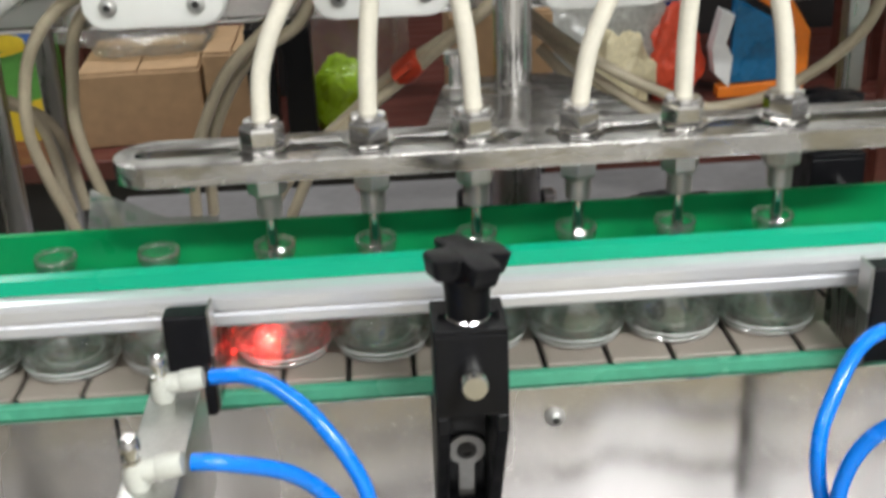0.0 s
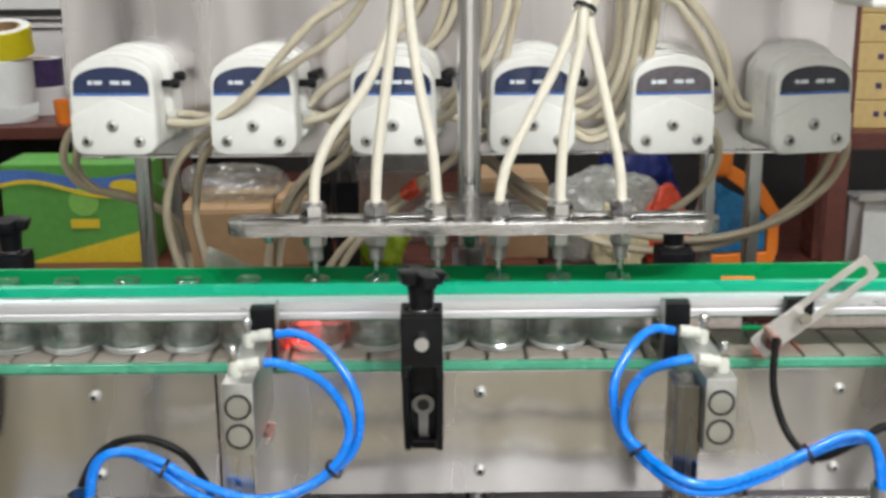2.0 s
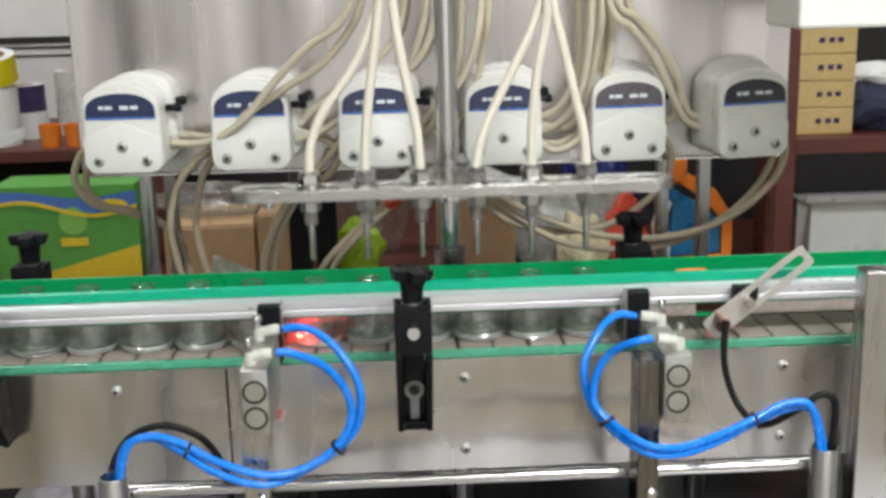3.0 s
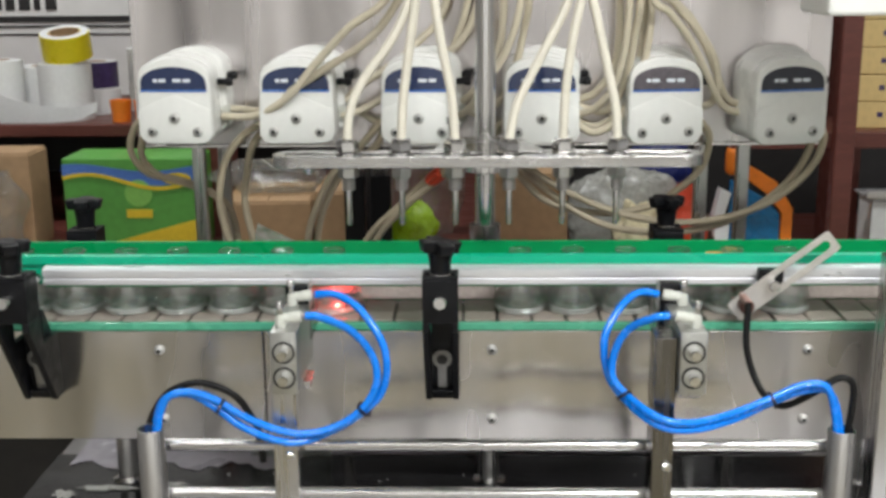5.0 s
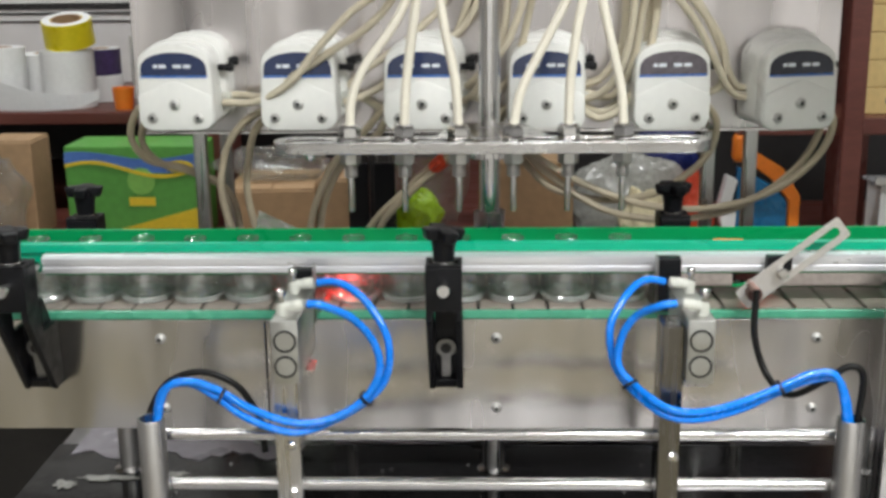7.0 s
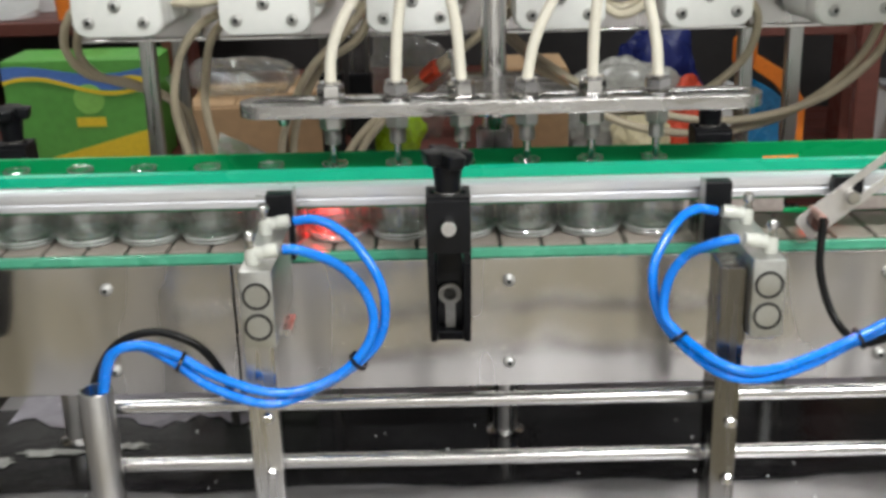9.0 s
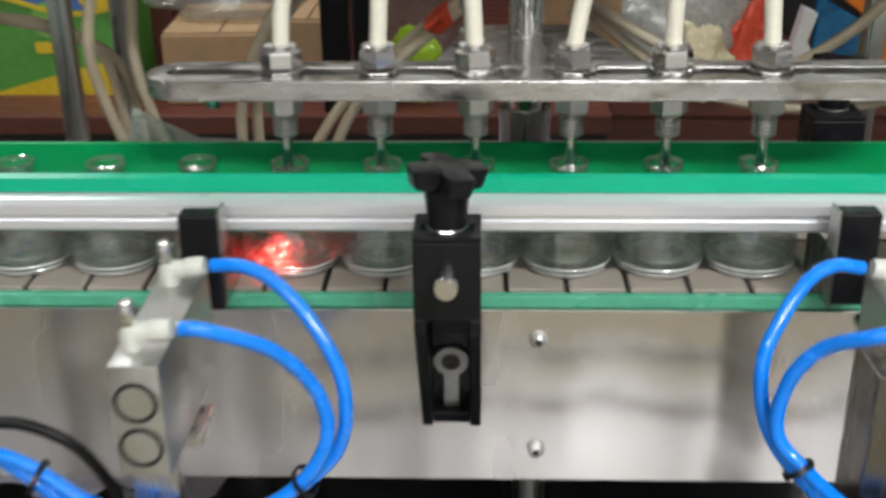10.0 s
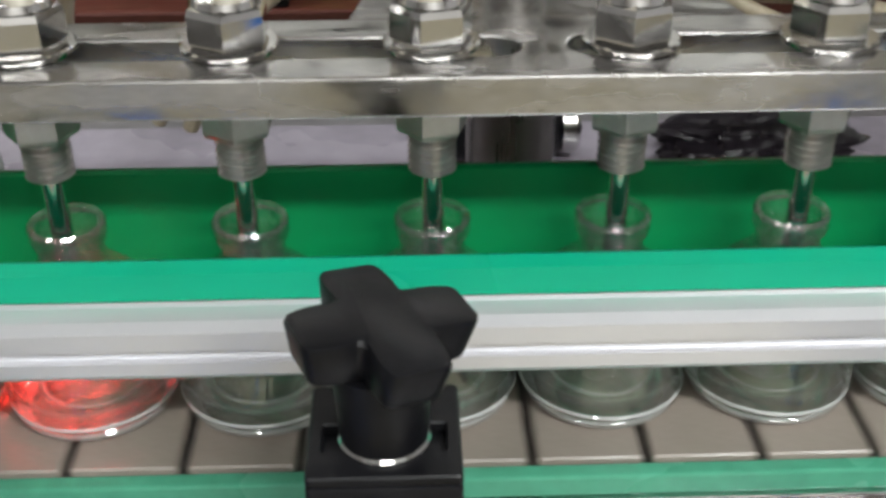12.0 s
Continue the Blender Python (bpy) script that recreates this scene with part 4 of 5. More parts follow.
# ---- silicone tubes of the pumps ----
TUBES = [
    [(-0.222, 0.215, 1.084), (-0.176, 0.190, 1.088), (-0.132, 0.170, 1.113), (-0.095, 0.155, 1.154), (-0.053, 0.138, 1.196), (-0.006, 0.125, 1.232), (0.02, 0.13, 1.31), (0.05, 0.16, 1.42)],
    [(-0.224, 0.230, 1.092), (-0.20, 0.228, 1.0915), (-0.170, 0.20, 1.094), (-0.125, 0.18, 1.122), (-0.080, 0.170, 1.150), (-0.036, 0.155, 1.178), (-0.004, 0.140, 1.213), (0.016, 0.130, 1.26), (0.045, 0.15, 1.42)],
    [(-0.074, 0.222, 1.083), (-0.045, 0.220, 1.092), (-0.012, 0.224, 1.112), (0.037, 0.228, 1.146), (0.085, 0.234, 1.187), (0.11, 0.235, 1.29), (0.11, 0.235, 1.42)],
    [(-0.074, 0.23, 1.092), (-0.050, 0.235, 1.085), (-0.02, 0.24, 1.07), (0.02, 0.245, 1.09), (0.06, 0.243, 1.15), (0.09, 0.245, 1.25), (0.095, 0.24, 1.42)],
    [(0.075, 0.222, 1.083), (0.089, 0.205, 1.096), (0.106, 0.185, 1.128), (0.132, 0.178, 1.168), (0.149, 0.170, 1.241), (0.15, 0.17, 1.42)],
    [(0.075, 0.23, 1.092), (0.104, 0.226, 1.085), (0.135, 0.205, 1.120), (0.152, 0.190, 1.188), (0.158, 0.175, 1.241), (0.16, 0.18, 1.42)],
    [(0.222, 0.222, 1.083), (0.243, 0.206, 1.094), (0.261, 0.185, 1.122), (0.271, 0.170, 1.169), (0.274, 0.155, 1.240), (0.28, 0.16, 1.42)],
    [(0.222, 0.23, 1.092), (0.257, 0.222, 1.088), (0.276, 0.195, 1.128), (0.284, 0.175, 1.189), (0.287, 0.160, 1.240), (0.29, 0.17, 1.42)],
    [(0.222, 0.225, 1.075), (0.250, 0.232, 1.068), (0.285, 0.225, 1.10), (0.296, 0.205, 1.17), (0.296, 0.185, 1.25), (0.297, 0.18, 1.42)],
    [(0.428, 0.225, 1.083), (0.399, 0.210, 1.094), (0.374, 0.190, 1.134), (0.350, 0.176, 1.175), (0.323, 0.164, 1.208), (0.293, 0.155, 1.245), (0.285, 0.17, 1.42)],
    [(0.430, 0.232, 1.094), (0.404, 0.216, 1.103), (0.382, 0.200, 1.147), (0.360, 0.186, 1.185), (0.329, 0.174, 1.220), (0.302, 0.165, 1.252), (0.292, 0.18, 1.42)],
]
for pts in TUBES:
    tagged(part("pump_tube", sweep(pts, 0.0047, 12), OLDTUBE, smooth=True), "yellowed cream silicone tube rising from pump head", "tube", "pump tubes")
SUCTION = [
    [(-0.316, 0.222, 1.084), (-0.338, 0.232, 1.070), (-0.352, 0.250, 1.035), (-0.337, 0.270, 1.002), (-0.300, 0.31, 0.984), (-0.26, 0.34, 0.95), (-0.25, 0.36, 0.86)],
    [(-0.316, 0.232, 1.078), (-0.330, 0.240, 1.058), (-0.342, 0.262, 1.027), (-0.327, 0.280, 0.998), (-0.29, 0.32, 0.975), (-0.25, 0.35, 0.94), (-0.24, 0.37, 0.86)],
    [(-0.168, 0.222, 1.075), (-0.198, 0.222, 1.060), (-0.226, 0.235, 1.025), (-0.240, 0.25, 0.975), (-0.240, 0.27, 0.930), (-0.23, 0.30, 0.86)],
    [(-0.168, 0.232, 1.068), (-0.190, 0.235, 1.045), (-0.205, 0.26, 1.0), (-0.212, 0.28, 0.95), (-0.20, 0.31, 0.86)],
    [(-0.020, 0.228, 1.079), (-0.051, 0.235, 1.044), (-0.091, 0.255, 1.003), (-0.118, 0.285, 0.953), (-0.134, 0.31, 0.909), (-0.14, 0.33, 0.86)],
    [(-0.020, 0.236, 1.065), (-0.037, 0.240, 1.037), (-0.076, 0.265, 1.008), (-0.106, 0.292, 0.958), (-0.122, 0.32, 0.909), (-0.127, 0.34, 0.86)],
    [(0.130, 0.228, 1.075), (0.093, 0.232, 1.041), (0.050, 0.250, 1.001), (0.005, 0.273, 0.959), (-0.035, 0.300, 0.912), (-0.06, 0.32, 0.86)],
    [(0.130, 0.236, 1.066), (0.086, 0.244, 1.032), (0.035, 0.262, 0.996), (-0.006, 0.285, 0.955), (-0.045, 0.305, 0.915), (-0.08, 0.33, 0.86)],
    [(0.515, 0.222, 1.080), (0.528, 0.220, 1.053), (0.516, 0.228, 1.012), (0.476, 0.240, 0.970), (0.422, 0.252, 0.945), (0.359, 0.264, 0.935), (0.287, 0.277, 0.944), (0.214, 0.290, 0.972), (0.162, 0.305, 1.004), (0.13, 0.32, 1.03)],
    [(0.515, 0.232, 1.070), (0.516, 0.230, 1.044), (0.500, 0.240, 1.003), (0.463, 0.253, 0.962), (0.404, 0.267, 0.929), (0.326, 0.281, 0.918), (0.252, 0.294, 0.931), (0.185, 0.308, 0.974), (0.155, 0.322, 1.000), (0.12, 0.335, 1.03)],
    [(0.372, 0.228, 1.078), (0.389, 0.236, 1.052), (0.385, 0.252, 1.012), (0.357, 0.268, 0.977), (0.318, 0.286, 0.950), (0.255, 0.302, 0.940), (0.19, 0.31, 0.955), (0.15, 0.33, 0.99)],
]
for pts in SUCTION:
    tagged(part("suction_tube", sweep(pts, 0.0047, 12), SUCTIONTUBE, smooth=True), "brownish used silicone suction tube hanging below pumps", "tube", "suction tubes")

clip_turn = Vector((-0.045, 0.023, -0.042)).to_track_quat("Z", "Y").to_matrix().to_4x4()
clip = thing("tube_clip", "orange-red plastic clip gripping suction tube below pumps", "tube clip")
part("clip_body", moved(lathe([(0.0049, -0.012), (0.0085, -0.012), (0.0095, -0.009), (0.0095, 0.009), (0.0085, 0.012), (0.0049, 0.012)], 20, closed=True), Matrix.Translation((0.0425, 0.2562, 0.9985)) @ clip_turn), RED, clip, smooth=True)
part("clip_wing", moved(box(0.007, 0.017, -0.0025, 0.0025, -0.008, 0.008, 0.001), Matrix.Translation((0.0425, 0.2562, 0.9985)) @ clip_turn), RED, clip)
# more tubes in the tangle between the pumps
for pts in ([(0.078, 0.226, 1.100), (0.096, 0.215, 1.118), (0.118, 0.205, 1.155), (0.128, 0.198, 1.215), (0.131, 0.20, 1.42)],
            [(-0.070, 0.232, 1.100), (-0.052, 0.236, 1.118), (-0.018, 0.238, 1.140), (0.022, 0.240, 1.172), (0.060, 0.242, 1.230), (0.07, 0.24, 1.42)],
            [(0.224, 0.234, 1.100), (0.246, 0.226, 1.112), (0.266, 0.215, 1.150), (0.268, 0.200, 1.205), (0.264, 0.185, 1.26), (0.262, 0.18, 1.42)],
            [(0.222, 0.218, 1.070), (0.242, 0.208, 1.062), (0.268, 0.200, 1.078), (0.290, 0.195, 1.120), (0.302, 0.185, 1.185), (0.300, 0.175, 1.26), (0.30, 0.18, 1.42)],
            [(0.372, 0.222, 1.090), (0.388, 0.210, 1.104), (0.384, 0.196, 1.150), (0.352, 0.186, 1.200), (0.318, 0.178, 1.25), (0.306, 0.18, 1.42)]):
    tagged(part("pump_tube", sweep(pts, 0.0047, 12), OLDTUBE, smooth=True), "yellowed cream silicone tube rising from pump head", "tube", "pump tubes")

# ---- shelves and stock behind the machine ----
before = set(scene.objects)
SZ = 0.842
bench = thing("back_bench", "red-brown wooden bench carrying cartons and bags behind machine", "bench")
part("benchtop", box(-1.5, 0.22, 0.415, 1.2, SZ - 0.022, SZ, 0.002), REDWOOD, bench)
# black sheet added for the shade below the bench
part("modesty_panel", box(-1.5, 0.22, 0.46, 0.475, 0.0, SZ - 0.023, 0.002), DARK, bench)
shelf = thing("wall_shelf", "dark red-brown wooden shelf with upright posts", "shelf")
part("shelf_board", box(-1.5, -0.30, 0.66, 1.2, 0.994, 1.014, 0.002), REDWOOD, shelf)
part("shelf_board", box(0.50, 1.5, 0.60, 0.79, 0.978, 1.004, 0.002), REDWOOD, shelf)
part("upright", box(1.45, 1.48, 0.62, 0.78, 0.345, 0.977, 0.002), REDWOOD, shelf)
part("upright", box(-0.334, -0.297, 0.58, 0.66, SZ, 1.75, 0.002), REDWOOD, shelf)
part("upright", box(0.655, 0.686, 0.575, 0.598, 0.3426, 1.75, 0.002), REDWOOD, shelf)
part("upright", box(-0.085, -0.065, 0.62, 0.66, SZ, 1.75, 0.002), DARK, shelf)
# black sheet added to stand for the dark depth behind the shelf
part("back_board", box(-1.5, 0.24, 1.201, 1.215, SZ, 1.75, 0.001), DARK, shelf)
board = thing("notice_board", "white wall board with dark ruled lines and print", "board")
part("sheet", box(-1.3, -0.345, 1.10, 1.106, 1.0145, 1.62, 0.001), WALLPAINT, board)
for bz, h in ((1.160, 0.012), (1.150, 0.004), (1.135, 0.003)):
    part("ruled_line", box(-1.3, -0.345, 1.097, 1.0995, bz, bz + h, 0), DARK, board)
for k, (bx, bw) in enumerate(((-0.865, 0.022), (-0.835, 0.018), (-0.808, 0.022), (-0.778, 0.012), (-0.755, 0.022))):
    part("print_bar", box(bx, bx + bw, 1.0965, 1.0995, 1.184, 1.207, 0), DARK, board, "dark unreadable print")


def label_roll(x, y, z, r, h, core, m, label, tilt=0):
    ob = part("label_roll", lathe([(core, 0), (r - 0.0006, 0), (r, 0.0006), (r, h - 0.0006), (r - 0.0006, h), (core, h)], 36, closed=True), m, None, smooth=True)
    part("core", lathe([(core - 0.003, 0.0004), (core - 0.0001, 0.0004), (core - 0.0001, h + 0.0006), (core - 0.003, h + 0.0006)], 28, closed=True), CARDBOARD, ob, "brown cardboard core", smooth=True)
    part("side_face", lathe([(core + 0.001, h + 0.0002), (r - 0.0012, h + 0.0002), (r - 0.0012, h + 0.0006), (core + 0.001, h + 0.0006)], 36, closed=True), PAPER, ob, "white paper side")
    ob.matrix_world = pose(x, y, z, tilt, 0, 0)
    return tagged(ob, label, "label roll", "label rolls on the shelf")


ZT = 1.0142
label_roll(-0.66, 0.80, ZT, 0.042, 0.085, 0.02, PAPER, "white paper label roll standing on shelf")
label_roll(-0.715, 0.74, ZT, 0.04, 0.10, 0.02, PAPER, "white paper label roll standing on shelf")
label_roll(-0.60, 0.735, ZT, 0.044, 0.095, 0.02, PAPER, "white paper label roll standing on shelf")
label_roll(-0.575, 0.822, ZT, 0.04, 0.045, 0.02, PAPER, "white paper label roll standing on shelf")
label_roll(-0.575, 0.822, ZT + 0.0452, 0.038, 0.045, 0.02, PURPLE, "roll of dark purple printed labels lying on white roll")
label_roll(-0.592, 0.735, ZT + 0.1050, 0.041, 0.043, 0.026, YELLOW, "yellow tape roll lying tilted on white label roll", 14)
label_roll(-0.492, 0.86, ZT, 0.036, 0.11, 0.02, GREYPAPER, "roll wrapped in clear film standing on shelf")
for k, cx in enumerate((-0.498, -0.458)):
    cup = part("orange_cup", lathe([(0, 0), (0.015, 0), (0.018, 0.036), (0.016, 0.036), (0.0135, 0.002), (0, 0.002)], 24), ORANGE, None, smooth=True)
    cup.location = (cx, 0.70, ZT)
    tagged(cup, "small orange plastic cup on wooden shelf", "cup", "orange cups")
def crumple(name, c, s, m, label, category, seed, rough_=0.35, parent=None):
    """A soft bag: a lumpy closed form with creases, flat at its base."""
    bm = bmesh.new()
    bmesh.ops.create_icosphere(bm, subdivisions=5, radius=1)
    off = Vector((seed * 7.3, seed * 3.1, seed * 1.7))
    for v in bm.verts:
        n = v.co.copy()
        f = 1 + rough_ * noise.noise(n * 1.7 + off) + rough_ * 0.45 * abs(noise.noise(n * 4.5 + off)) + 0.05 * noise.noise(n * 13 + off)
        v.co = Vector((n.x * f * s[0], n.y * f * s[1], max(-0.8, n.z * f) * s[2]))
    low = min(v.co.z for v in bm.verts)
    moved(bm, Matrix.Translation((c[0], c[1], c[2] - low)))
    ob = part(name, bm, m, parent, smooth=True)
    return tagged(ob, label, category) if parent is None else ob




def paper_ribbon(points, m, label):
    """A strip of paper on edge along a curve, (x, y, low, high) at each point."""
    bm = bmesh.new()
    cols = smooth_path([(x, y, lo) for x, y, lo, hi in points])
    tops = smooth_path([(x, y + 0.008, hi) for x, y, lo, hi in points])
    rows = [(bm.verts.new(a), bm.verts.new(b)) for a, b in zip(cols, tops)]
    for (a, b), (c, d) in zip(rows, rows[1:]):
        bm.faces.new((a, c, d, b))
    bmesh.ops.solidify(bm, geom=bm.faces[:], thickness=0.0008)
    return tagged(part("backing_paper", bm, m, smooth=True), label, "paper")


paper_ribbon([(-0.80, 0.715, ZT + 0.001, ZT + 0.075), (-0.745, 0.690, ZT + 0.001, ZT + 0.068), (-0.69, 0.678, ZT + 0.001, ZT + 0.045), (-0.63, 0.674, ZT + 0.001, ZT + 0.030), (-0.575, 0.676, ZT + 0.004, ZT + 0.026), (-0.535, 0.684, ZT + 0.018, ZT + 0.034)],
             PAPER, "curled white label backing paper trailing along shelf edge")


def carton(x0, x1, y0, y1, z0, z1, m, label, group="", tape=True, turn=0):
    t = thing("carton", label, "carton", group, ((x0 + x1) / 2, (y0 + y1) / 2, z0))
    w, d, h = (x1 - x0) / 2, (y1 - y0) / 2, z1 - z0
    part("carton_body", box(-w, w, -d, d, 0, h, 0.002), m, t)
    if tape:
        part("flap", box(-w + 0.002, -0.001, -d + 0.002, d - 0.002, h + 0.0003, h + 0.003, 0.001), m, t)
        part("flap", box(0.001, w - 0.002, -d + 0.002, d - 0.002, h + 0.0003, h + 0.003, 0.001), m, t)
    t.rotation_euler = (0, 0, radians(turn))
    return t, w, d, h


# printed green carton
gc, w, d, h = carton(-0.535, -0.325, 0.50, 0.60, SZ, 0.984, CARTON_GREEN, "green printed carton with blue and yellow waves", tape=False)
xz = Matrix(((1, 0, 0, 0), (0, 0, -1, 0), (0, 1, 0, 0), (0, 0, 0, 1)))


def wave(lo, hi, material, y, label):
    n = 24
    up = [(-w + 2 * w * k / n, hi(k / n)) for k in range(n + 1)]
    dn = [(-w + 2 * w * (1 - k / n), lo(1 - k / n)) for k in range(n + 1)]
    part("print", moved(extrude_outline(up + dn, y, y + 0.0006), xz), material, gc, label)


wave(lambda u: h - 0.032 + 0.010 * math.sin(6 * u + 0.5), lambda u: h - 0.014 + 0.006 * math.sin(6 * u + 1), PRINT_BLUE, d + 0.0002, "blue printed wave")
wave(lambda u: h - 0.038 + 0.011 * math.sin(6 * u + 0.5), lambda u: h - 0.0325 + 0.011 * math.sin(6 * u + 0.5), PRINT_YELLOW, d + 0.0009, "yellow printed line")
wave(lambda u: 0.0, lambda u: max(0.001, 0.036 * (u - 0.45) * 1.6 + 0.018), PRINT_YELLOW, d + 0.0003, "yellow printed wave")
part("print", moved(rod(0.021, 0, 0.0008, "y", (0.01, 0, 0.088), 28), Matrix.Translation((0, -d - 0.001, 0))), mat("light_green_print", (0.22, 0.50, 0.10), 0.45), gc, "round pale green emblem")
part("print", box(-0.010, 0.030, -d - 0.001, -d - 0.0002, 0.050, 0.063, 0), PRINT_YELLOW, gc, "yellow print block")
pe = part("print", moved(extrude_outline([(0.022 * math.cos(a), 0.009 * math.sin(a)) for a in (2 * math.pi * k / 24 for k in range(24))], d + 0.0014, d + 0.0020), Matrix.Translation((0.07, 0, h - 0.031)) @ xz), PRINT_YELLOW, gc, "yellow oval")

carton(-0.66, -0.585, 0.50, 0.58, SZ, 0.99, CARDBOARD, "plain brown cardboard box on bench")
carton(-0.82, -0.67, 0.56, 0.70, SZ, 0.93, CARDBOARD, "plain brown cardboard box on bench")
crumple("clear_bag", (-0.635, 0.47, SZ), (0.045, 0.03, 0.075), CLEARFILM, "crumpled clear plastic bag on bench", "plastic bag", 3)
carton(-0.285, -0.155, 0.46, 0.62, SZ, 0.922, CARDBOARD, "brown cardboard box with open flaps on bench", turn=3)
carton(-0.148, -0.085, 0.47, 0.60, SZ, 0.935, CARDBOARD, "tall brown cardboard box on bench")
crumple("clear_bag", (-0.22, 0.45, 0.9220), (0.080, 0.04, 0.027), CLEARFILM, "crumpled clear plastic film on cardboard box", "plastic bag", 5).location = (0, 0.09, 0.0035)
crumple("clear_bag", (0.010, 0.60, SZ), (0.06, 0.030, 0.09), CLEARFILM, "crumpled grey plastic bag on bench", "plastic bag", 8)
carton(0.12, 0.235, 0.50, 0.62, SZ, 0.955, CARDBOARD, "plain brown cardboard box on bench")
for k in range(5):
    c, w2, d2, h2 = carton(0.700, 0.800, 0.64, 0.74, 1.0042 + 0.043 * k, 1.0042 + 0.043 * k + 0.0423, YELLOWCARD, "small tan carton stacked with others on shelf", "stacked cartons", tape=False)
    for bx in (-0.012, 0.004, 0.018):
        part("print_bar", box(bx, bx + 0.009, -d2 - 0.0008, -d2 - 0.0001, 0.018, 0.026, 0), PURPLE, c, "dark print bar")
crumple("navy_cloth", (0.86, 0.70, 1.0042), (0.085, 0.05, 0.055), NAVYCLOTH, "dark navy cloth heap on shelf", "cloth", 31)
crumple("white_cloth", (0.86, 0.70, 1.095), (0.07, 0.045, 0.022), PAPER, "folded white cloth on navy heap", "cloth", 33, 0.2).location = (0, 0, -0.02)
# the stock area was planned close up: set it back to its true distance and size
BACK = Matrix.Translation((0.09, -1.222, 1.268)) @ Matrix.Scale(1.37, 4) @ Matrix.Translation((-0.09, 1.222, -1.268))
for ob in scene.objects:
    if ob not in before and ob.parent is None:
        ob.matrix_world = BACK @ ob.matrix_basis
before = set(scene.objects)
carton(0.655, 0.95, 0.350, 0.410, 0.5637, 0.787, CARDBOARD, "tall brown cardboard box standing before low bench", tape=False)
low = thing("low_bench", "dark red-brown low wooden bench with two uprights further back", "bench")
part("benchtop", box(0.23, 1.0, 0.415, 0.75, SZ - 0.02, SZ, 0.002), REDWOOD, low)
part("bench_front", box(0.23, 1.0, 0.43, 0.44, 0.5637, SZ - 0.021, 0.002), REDWOOD, low)
part("upright", box(0.612, 0.640, 0.455, 0.51, SZ, 1.5, 0.002), REDWOOD, low)
part("upright", box(0.646, 0.661, 0.47, 0.52, SZ, 1.5, 0.002), REDWOOD, low)
# black sheet added to stand for the dark depth behind the low bench
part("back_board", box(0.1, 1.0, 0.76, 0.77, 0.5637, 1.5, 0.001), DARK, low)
crumple("white_bag", (0.315, 0.47, SZ), (0.090, 0.035, 0.075), GREYBAG, "crumpled dull clear bag lying on bench", "plastic bag", 14, 0.14)
crumple("beige_bag", (0.335, 0.425, SZ), (0.035, 0.02, 0.048), mat("beige_film", (0.66, 0.58, 0.38), 0.4, 0, 30, 0.15, 0.3), "crumpled beige bag leaning on white bag", "plastic bag", 17)
crumple("red_bag", (0.398, 0.45, SZ), (0.034, 0.025, 0.056), RED, "orange-red plastic bag standing beside white bag", "plastic bag", 21)
crumple("blue_bag", (0.375, 0.54, SZ), (0.060, 0.03, 0.088), NAVYBAG, "dark blue plastic bag behind white bag", "plastic bag", 23)
disp = thing("tape_dispenser", "blue and orange tape dispenser with white label on bench", "tape dispenser", "", (0.500, 0.44, SZ))
octo = [(-0.05, 0.0), (0.05, 0.0), (0.056, 0.02), (0.056, 0.075), (0.030, 0.115), (-0.02, 0.145), (-0.03, 0.13), (0.015, 0.098), (0.040, 0.068), (0.040, 0.018), (-0.05, 0.014)]
part("frame", moved(extrude_outline(octo, -0.01, 0.01, 0.002), xz), ORANGE, disp, "bright orange plastic frame")
part("reel", moved(extrude_outline([(-0.035, 0.016), (0.0385, 0.019), (0.0385, 0.066), (0.012, 0.092), (-0.035, 0.118)], -0.008, 0.008, 0.003), xz), TEAL, disp, "blue film body")
part("label_strip", moved(extrude_outline([(-0.055, 0.03), (-0.037, 0.012), (-0.0345, 0.05), (-0.043, 0.065), (-0.0345, 0.098), (-0.050, 0.105), (-0.060, 0.06)], -0.012, 0.010, 0.001), xz), PAPER, disp, "white label strip")
part("grip", box(-0.043, -0.012, -0.012, 0.012, 0.124, 0.165, 0.008, 3), ORANGE, disp, "orange grip", smooth=True)
wb, w2, d2, h2 = carton(0.642, 0.94, 0.352, 0.409, 0.7875, 0.944, PAPER, "white cardboard box with printed marks on brown box", tape=True)
for bx in (-0.105, -0.085, -0.06):
    part("print_bar", box(bx, bx + 0.010, -d2 - 0.0012, -d2 - 0.0002, 0.085, 0.100, 0), PALE, wb, "pale print bar")
tray = thing("metal_tray", "pale grey metal tray lying on white box", "tray")
part("tray_plate", box(0.634, 0.78, 0.356, 0.408, 0.9475, 0.951, 0.001), ALU, tray)
part("tray_rim", box(0.634, 0.78, 0.352, 0.3558, 0.9475, 0.959, 0.001), ALU, tray)
FAR = Matrix.Translation((0.09, -1.222, 1.268)) @ Matrix.Scale(1.8, 4) @ Matrix.Translation((-0.09, 1.222, -1.268))
for ob in scene.objects:
    if ob not in before and ob.parent is None:
        ob.matrix_world = FAR @ ob.matrix_basis
deck = thing("machine_deck", "dull grey steel machine deck standing on table under cabinet", "machine deck")
# lilac film scaled darker, the lid's weaker light put into its colour
LIDFILM = mat("dimmed_lilac_film", (0.27, 0.245, 0.285), 0.3, 0, 9, 0.15, 0.1)
DECK = mat("dull_grey_sheet", (0.22, 0.21, 0.215), 0.45, 0.4, 10, 0.15, 0.05)
part("deck_case", box(-0.25, 0.46, 0.300, 0.56, TZ, 0.795, 0.003), DECK, deck)
